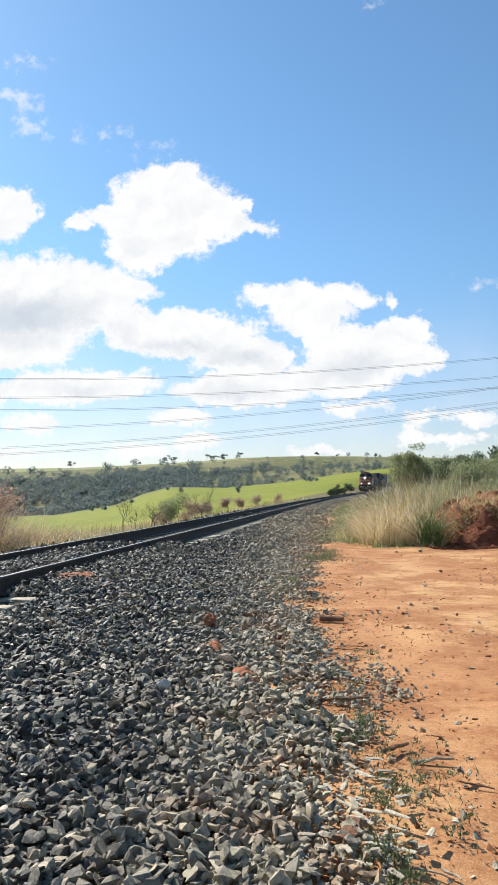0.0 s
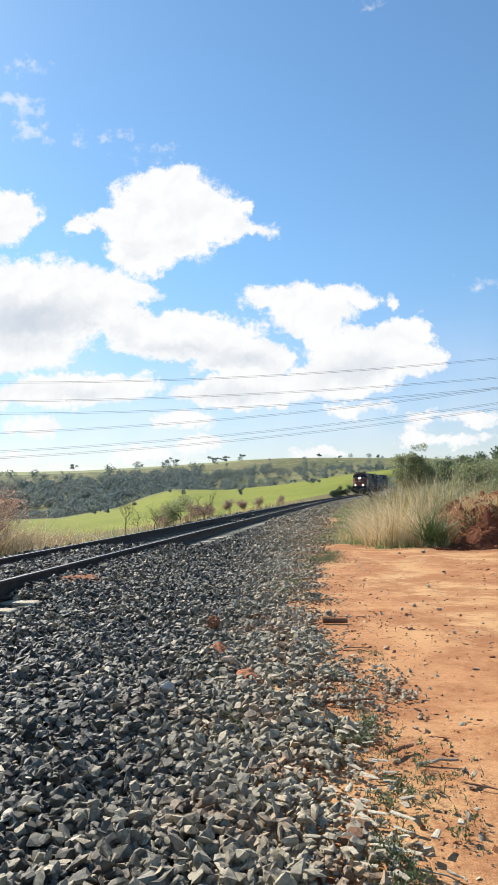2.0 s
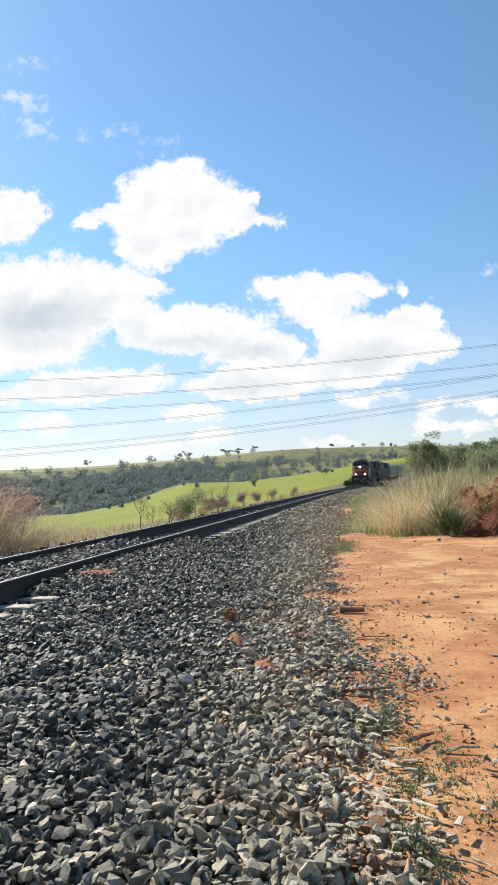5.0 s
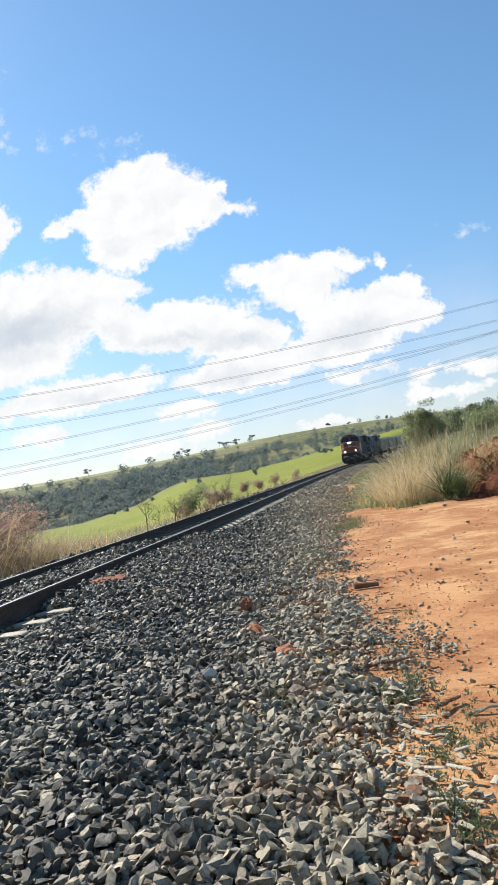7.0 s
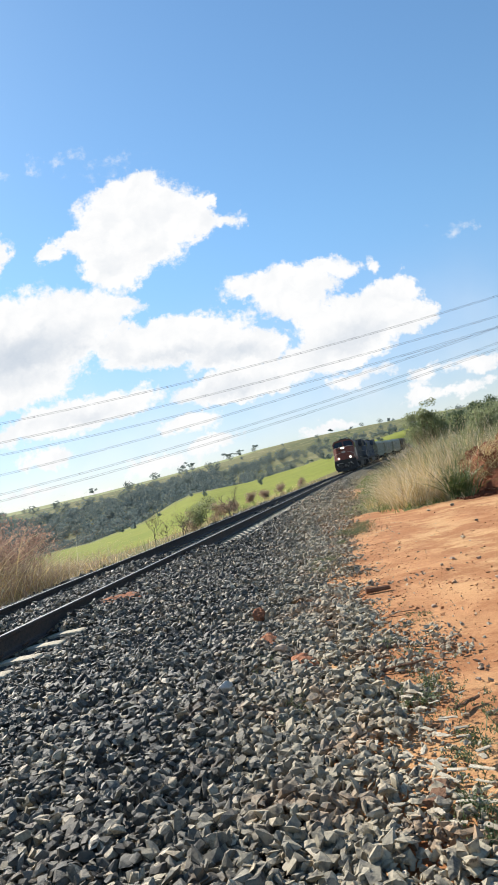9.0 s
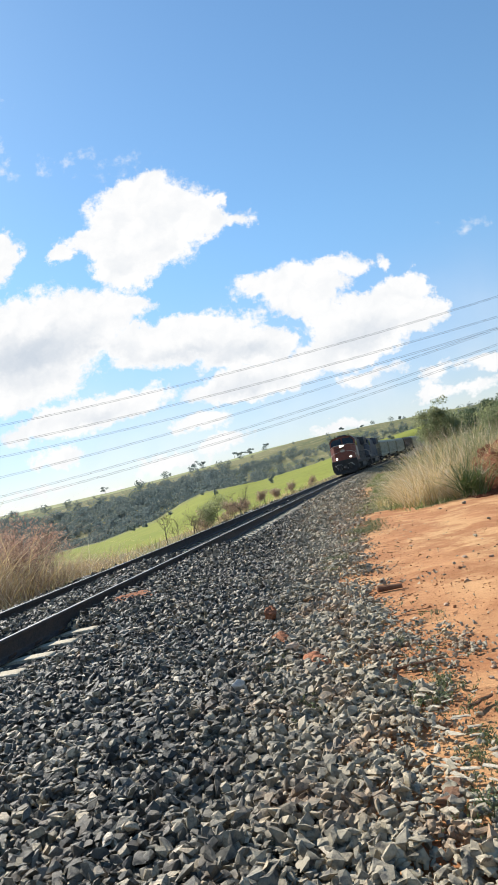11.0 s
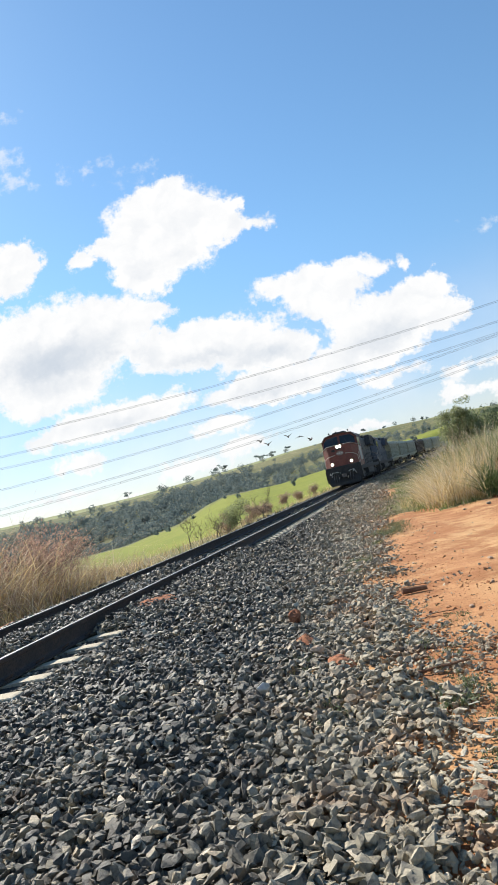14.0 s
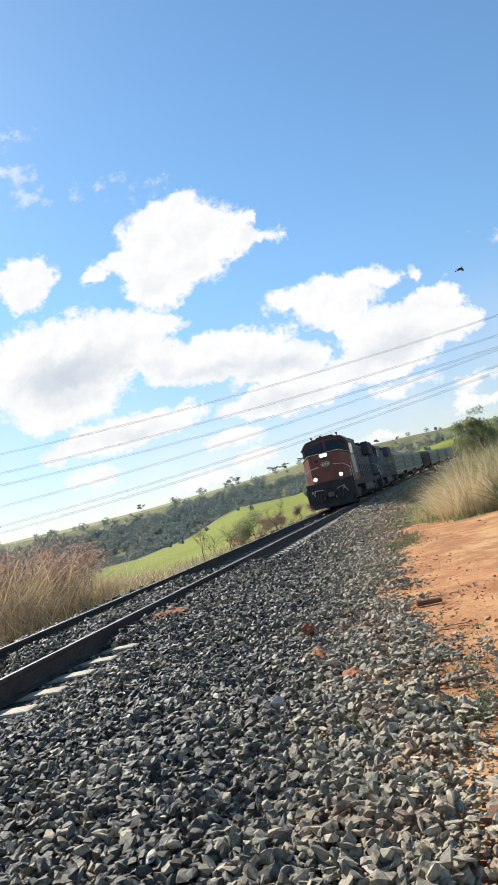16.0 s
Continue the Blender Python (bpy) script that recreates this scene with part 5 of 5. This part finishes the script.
# ---- stones, wood and weeds lying about ----
def lump(name, x, y, size, mat, label, category="stone", flat=0.7, cuts=2, sink=0.25):
    bm = bmesh.new()
    if cuts < 3:        # a broken stone: a faceted block with worn edges
        for _ in range(13):
            v = Vector((random.gauss(0, 1), random.gauss(0, 1), random.gauss(0, 1))).normalized() * size
            bm.verts.new((v.x * 1.2, v.y * 0.9, v.z * flat))
        r = bmesh.ops.convex_hull(bm, input=bm.verts)
        bmesh.ops.delete(bm, geom=[g for g in r["geom_interior"] if isinstance(g, bmesh.types.BMVert)], context="VERTS")
        bmesh.ops.bevel(bm, geom=list(bm.edges), offset=size * 0.06, segments=1, affect="EDGES")
    else:               # a crumbly clod
        bmesh.ops.create_icosphere(bm, subdivisions=4, radius=size)
        off = Vector((x * 3.1, y * 1.7, size * 40))
        for v in bm.verts:
            k = 1 + 0.35 * noise.noise(v.co / size * 1.2 + off) + 0.22 * noise.noise(v.co / size * 3.5 + off) + 0.1 * noise.noise(v.co / size * 9 + off)
            v.co = Vector((v.co.x * 1.05, v.co.y * 0.9, v.co.z * flat)) * k
    ob = bm_object(name, bm, mat)
    ob.matrix_world = pose(x, y, float(ground_z(np.array([x]), np.array([y]))[0]) + size * flat * (1 - sink) + (0.03 if x < 0.6 else -0.004), 0, 0, random.uniform(0, 360))
    return tagged(ob, label, category)


lump("clod", -0.41, 7.3, 0.072, CLOD, "bright orange clod of earth on grey ballast", "clod", 0.9, 3, 0.15)
lump("tan_stone", -0.21, 5.66, 0.062, TAN_STONE, "flat tan stone lying on the ballast", flat=0.6, sink=-0.25)
lump("white_stone", -0.585, 4.72, 0.056, WHITE_STONE, "pale whitish stone lying on the ballast", flat=0.8, sink=-0.75)
lump("dirt_stone", 2.05, 4.42, 0.045, TAN_STONE, "brown stone on the orange dirt")


def dirt_spot(x, y, wide, deep, high, top, label):
    """A low crumbled heap of red soil lying over the ballast."""
    a, r = np.meshgrid(np.linspace(0, 2 * np.pi, 48, endpoint=False), np.linspace(0, 1, 14), indexing="xy")
    reach = 1 + 0.28 * value_noise(3 * np.cos(a) + x, 3 * np.sin(a) + y, 1.0, 80)
    px, py = x + wide * r * reach * np.cos(a), y + deep * r * reach * np.sin(a)
    pz = top - 0.06 + (high + 0.06) * (1 - r ** 2.2) + 0.03 * value_noise(px, py, 7.0, 81) * (1 - r) + 0.014 * value_noise(px, py, 19.0, 82)
    V = np.stack([px, py, pz], -1).reshape(-1, 3)
    i, j = np.meshgrid(np.arange(13), np.arange(48), indexing="ij")
    F = np.stack([i * 48 + j, (i + 1) * 48 + j, (i + 1) * 48 + (j + 1) % 48, i * 48 + (j + 1) % 48], -1).reshape(-1, 4)
    tagged(mesh_of("dirt_spot", V, F, CLOD, smooth=True), label, "earth")


dirt_spot(-2.66, 10.6, 0.40, 0.5, 0.02, 0.145, "low heap of red soil on ballast beside the rail")
dirt_spot(-0.05, 5.3, 0.12, 0.30, 0.0, 0.035, "patch of crumbled red soil among the ballast")
dirt_spot(-0.33, 6.3, 0.12, 0.26, 0.0, 0.03, "patch of crumbled red soil among the ballast")
dirt_spot(-7.0, 15.2, 0.5, 0.7, 0.05, -0.25, "red soil on the verge beyond the rails")
for x, y, s in ((1.95, 8.6, 0.06), (2.2, 8.35, 0.05), (1.75, 8.3, 0.04), (1.6, 7.2, 0.05), (1.95, 6.9, 0.05), (1.2, 6.4, 0.045), (1.75, 5.6, 0.04), (1.05, 4.5, 0.035), (0.97, 4.3, 0.03), (2.4, 7.4, 0.035), (2.6, 10.5, 0.07), (3.4, 12.5, 0.06), (1.7, 10.8, 0.05), (3.95, 16.2, 0.09), (3.4, 16.25, 0.07)):
    lump("dirt_stone", x, y, s * 0.62, TAN_STONE if random.random() < 0.5 else STONE, "small loose stone on the orange dirt", cuts=1)


def stick(name, x, y, length, r, turn, mat, label, splinter=False, lift=0.03, wander=0.03):
    bm = bmesh.new()
    n = 5
    pts = [Vector((length * (k / n - 0.5), random.gauss(0, length * wander), r + abs(random.gauss(0, length * wander * 0.6)))) for k in range(n + 1)]
    for k in range(n):
        rod(bm, pts[k], pts[k + 1], r * (1 - 0.3 * k / n), r * (1 - 0.3 * (k + 1) / n), sides=7)
    if splinter:
        bmesh.ops.scale(bm, vec=(1, 1.6, 0.45), verts=bm.verts)
    ob = bm_object(name, bm, mat)
    ob.matrix_world = pose(x, y, float(ground_z(np.array([x]), np.array([y]))[0]) + lift, 0, random.uniform(-6, 6), turn)
    return tagged(ob, label, category="wood")


stick("log", 0.88, 7.62, 0.27, 0.036, 2, LOG, "short dark weathered log on dirt", lift=0.0, wander=0.006)
stick("branch", 0.95, 3.72, 0.22, 0.010, -3, CHIP, "pale thin branch on the dirt edge", lift=0.01)
stick("branch", 0.78, 3.85, 0.22, 0.012, 40, LOG, "dark broken branch on the dirt edge", lift=0.02)
stick("branch", 0.62, 4.72, 0.34, 0.011, -8, LOG, "thin brown branch on ballast and dirt", lift=0.03)
stick("branch", 2.35, 3.6, 0.34, 0.007, 30, LOG, "thin dark twig on the orange dirt", lift=0.01)
for x, y, l, w in ((0.13, 4.83, 0.15, -20), (0.20, 4.2, 0.10, -50), (0.27, 3.9, 0.19, -35), (0.50, 3.55, 0.13, -60), (0.55, 3.45, 0.12, -40), (0.42, 3.12, 0.15, -55), (0.47, 2.98, 0.16, -62), (0.52, 3.05, 0.11, -20), (0.62, 3.02, 0.15, -40), (0.68, 3.2, 0.10, 15), (0.36, 3.28, 0.09, -70), (0.58, 2.72, 0.14, -35), (0.40, 2.62, 0.12, -25), (0.72, 2.86, 0.09, 60), (0.66, 3.5, 0.09, 5), (-0.28, 4.2, 0.11, -65), (-0.22, 4.3, 0.09, -30)):
    stick("wood_chip", x, y, l * 0.75, 0.010, w, CHIP, "bleached splintered wood chip on the ballast", True, 0.055, 0.008)
for _ in range(46):
    y = random.uniform(2.35, 4.1)
    x = random.gauss(0.42 + 0.03 * (y - 3), 0.16)
    stick("wood_chip", x, y, random.uniform(0.035, 0.09), random.uniform(0.006, 0.011), random.gauss(-50, 40), CHIP, "bleached splintered wood chip on the ballast", True, random.uniform(0.045, 0.07), 0.02)
for _ in range(26):
    y = random.uniform(2.6, 9.0)
    x = random.gauss(0.82 + 0.03 * (y - 3), 0.22)
    stick("twig", x, y, random.uniform(0.08, 0.2), random.uniform(0.003, 0.006), random.gauss(0, 40), random.choice((LOG, CHIP)), "thin dry twig on dirt and gravel", False, 0.012, 0.03)
stick("bark_piece", 0.40, 2.86, 0.16, 0.03, 65, LOG, "flat brown piece of bark on the ballast", True, 0.05)


SPRIG = material("weed_leaves", [(0.10, 0.135, 0.05), (0.15, 0.175, 0.075), (0.20, 0.20, 0.11)], 3.0, 0.6, 0.0, island=0.4, transl=0.25)


def weeds(x, y, radius, n, height, label):
    px, py = x + rng.normal(0, radius * 0.55, n * 2), y + rng.normal(0, radius * 1.0, n * 2)
    keep = value_noise(px, py, 2.2 / radius, 60) + rng.normal(0, 0.25, n * 2) > 0.15
    px, py = px[keep], py[keep]
    n = len(px)
    P = np.stack([px, py, ground_z(px, py) + 0.02], -1)
    V, F = blades(P, height * np.ones(n), 0.006, 0.6, 0.5)
    V2, F2 = leaf_cloud(P + np.array([0, 0, height * 0.5]), n * 6, height * 0.55, 0.011, 0.6)
    V2[:, 2] = np.maximum(V2[:, 2], P[:, 2].min() + 0.005)
    tagged(mesh_of("weed_patch", np.concatenate([V, V2]), np.concatenate([F, F2 + len(V)]), SPRIG), label, "weeds", kind="stuff")


for x, y, rad, n, h in ((0.50, 2.62, 0.13, 150, 0.07), (0.62, 3.2, 0.14, 60, 0.05), (0.52, 4.05, 0.20, 170, 0.06), (0.78, 3.45, 0.16, 110, 0.05), (0.9, 3.75, 0.2, 60, 0.04), (0.72, 5.2, 0.25, 60, 0.04), (0.72, 6.6, 0.25, 40, 0.04), (0.70, 4.3, 0.15, 60, 0.05), (-0.15, 4.35, 0.12, 70, 0.07), (-0.35, 5.5, 0.14, 60, 0.05),
                        (0.59, 10.77, 0.22, 130, 0.08), (0.45, 9.9, 0.16, 50, 0.06), (1.5, 14.6, 0.32, 420, 0.12), (1.0, 6.0, 0.12, 40, 0.05), (1.0, 13.0, 0.2, 70, 0.07), (1.75, 15.6, 0.25, 200, 0.12), (0.85, 3.0, 0.15, 60, 0.04), (1.9, 19, 0.4, 250, 0.14)):
    weeds(x, y, rad, n, h, "small green weeds growing at the edge of the ballast")

# pebbles and crumbs of soil strewn over the dirt
CRUMB = material("soil_crumbs", [(0.24, 0.105, 0.05), (0.33, 0.17, 0.085), (0.16, 0.09, 0.055)], 9.0, 0.95, 0.5, island=0.35)


def strewn(n, size, mat, name, label, thick):
    x, y = rng.uniform(0.5, 8, n), 2.3 + 15 * rng.random(n) ** 1.3
    u, f = aside(x, y)
    e = ballast_edge(f)
    k = (rng.random(n) < thick(x, y) + 0.6 * smooth(e + 1.0, e - 0.2, u)) & (u > e - 0.7)
    V, F = scatter(ROUGH, np.stack([x, y, ground_z(x, y) + 0.002], -1)[k], size * np.exp(np.clip(rng.normal(0, 0.6, k.sum()), -1, 1.35)))
    tagged(mesh_of(name, V, F, mat), label, "pebbles", kind="stuff")


strewn(6000, 0.0085, STONE, "pebbles", "small grey pebbles strewn over the orange dirt", lambda x, y: 0.03)
strewn(21000, 0.0080, CRUMB, "soil_crumbs", "brown crumbs and clods of soil on the dirt track", lambda x, y: 0.07 + 0.5 * smooth(0.15, 0.8, value_noise(x, y * 0.6, 0.7, 90) + 0.4 * value_noise(x, y, 2.2, 91)))

# ---- birds ----
FEATHER = material("feathers", [(0.10, 0.095, 0.10), (0.16, 0.15, 0.15)], 20.0, 0.8, 0.1)


def bird():
    B = thing("bird", pose(0, 0, 0), "dark grey pigeon flying up from the verge", "bird", "birds flying up")
    bm = bmesh.new()
    bmesh.ops.create_icosphere(bm, subdivisions=2, radius=0.07)
    bmesh.ops.scale(bm, vec=(0.85, 2.1, 0.85), verts=bm.verts)
    part("body", bm, FEATHER, B)
    bm = bmesh.new()
    bmesh.ops.create_icosphere(bm, subdivisions=2, radius=0.036)
    rod(bm, (0, 0.03, 0), (0, 0.065, -0.006), 0.008, 0.002, sides=5)
    part("head", bm, FEATHER, B).matrix_local = pose(0, 0.165, 0.03)
    bm = bmesh.new()
    prism(bm, [(-0.025, -0.11), (0.025, -0.11), (0.06, -0.27), (-0.06, -0.27)], "z", -0.008, 0.008)
    part("tail", bm, FEATHER, B)
    wings = []
    for s in (-1, 1):
        bm = bmesh.new()
        prism(bm, [(0, 0.07), (s * 0.16, 0.10), (s * 0.36, -0.02), (s * 0.30, -0.06), (s * 0.15, -0.09), (0, -0.08)], "z", -0.006, 0.006)
        w = part("wing", bm, FEATHER, B)
        w.matrix_local = pose(s * 0.04, 0.02, 0.03)
        wings.append((w, s))
    return B, wings


BIRDS = [bird() for _ in range(5)]
FLIGHTS = [
    [(14, 1.27, 59.88, 4.91), (14.3, 4.49, 57.22, 6.16), (14.6, 6.78, 54.48, 7.11), (15, 10.25, 50.53, 8.14), (15.3, 13.24, 47.19, 8.94), (15.6, 15.67, 43.77, 9.49), (16, 18.40, 39.04, 9.94)],
    [(14, 0.38, 58.87, 5.32), (14.3, 1.18, 56.40, 5.91), (14.6, 2.74, 53.86, 6.77), (15, 5.95, 50.28, 7.47), (15.3, 9.47, 47.17, 8.27), (15.6, 12.39, 43.85, 8.96), (16, 15.40, 39.36, 9.27)],
    [(14, -0.52, 57.85, 5.46), (14.3, -0.01, 55.35, 6.59), (14.6, 1.06, 52.83, 7.55), (15, 3.15, 49.33, 8.86), (15.3, 5.93, 46.49, 9.68), (15.6, 9.08, 43.35, 10.37), (16, 14.6, 38.2, 11.6)],
    [(14, -2.79, 56.78, 5.50), (14.3, -1.84, 54.30, 6.73), (14.6, -0.09, 51.79, 7.91), (15, 2.82, 48.33, 8.93), (15.3, 5.56, 45.48, 9.87), (15.6, 8.56, 42.36, 10.65), (16, 14.2, 37.0, 12.6)],
    [(14, -2.21, 55.83, 5.06), (14.3, -1.76, 53.36, 6.09), (14.6, -0.60, 50.87, 7.16), (15, 1.40, 47.46, 8.42), (15.3, 3.34, 44.74, 9.49), (15.6, 5.94, 41.81, 10.45), (16, 10.17, 37.37, 11.38)]]


def bird_motion():
    for (B, wings), rows in zip(BIRDS, FLIGHTS):
        x, y, z = rows[0][1:]
        gz = float(ground_z(np.array([x]), np.array([y]))[0]) + 0.06
        path = [(0.0, (x, y, gz)), (rows[0][0] - 0.5, (x, y, gz))] + [(r[0], r[1:]) for r in rows]
        out = []
        for k, (t, p) in enumerate(path):
            a, b = path[max(k - 1, 2)][1], path[min(max(k, 2) + 1, len(path) - 1)][1]
            d = Vector(b) - Vector(a)
            out.append((t, pose(*p, math.degrees(math.atan2(d.z, math.hypot(d.x, d.y))) * 0.6, 0, math.degrees(math.atan2(-d.x, d.y)))))
        walk(B, out)
        ph = random.randint(0, 3)
        for w, s in wings:
            beat = [(0.0, -10.0), (rows[0][0] - 0.5, -10.0)]
            t = rows[0][0] - 0.4
            k = 0
            while t < 16.05:
                beat.append((min(t, 16.0), (48.0, 10.0, -30.0, 12.0)[(k + ph) % 4]))
                t += 0.07
                k += 1
            walk(w, [(t, pose(s * 0.04, 0.02, 0.03, 0, -s * a, 0)) for t, a in beat])


# ---- low grass between the ballast and the tall grass ----
def verge_right():
    def low(x, y, u, f):
        return (u > 3.9) * (x < clump_edge(y) + 0.3) * (0.6 + 0.4 * value_noise(x, y, 0.7, 41)) * smooth(18.6, 20.2, y)
    P = spots(30000, low, 1.0, 16, 18.5, 70)
    d = np.clip(P[:, 1] / 25, 0.8, 3)
    grass("verge_grass", P, 0.13 + 0.08 * value_noise(P[:, 0], P[:, 1], 1.0, 42), 0.015 * d, 0.35, 0.4, BLADE, "low green grass between ballast and dry grass")


verge_right()


def motions():
    train_motion()
    bird_motion()


motions()
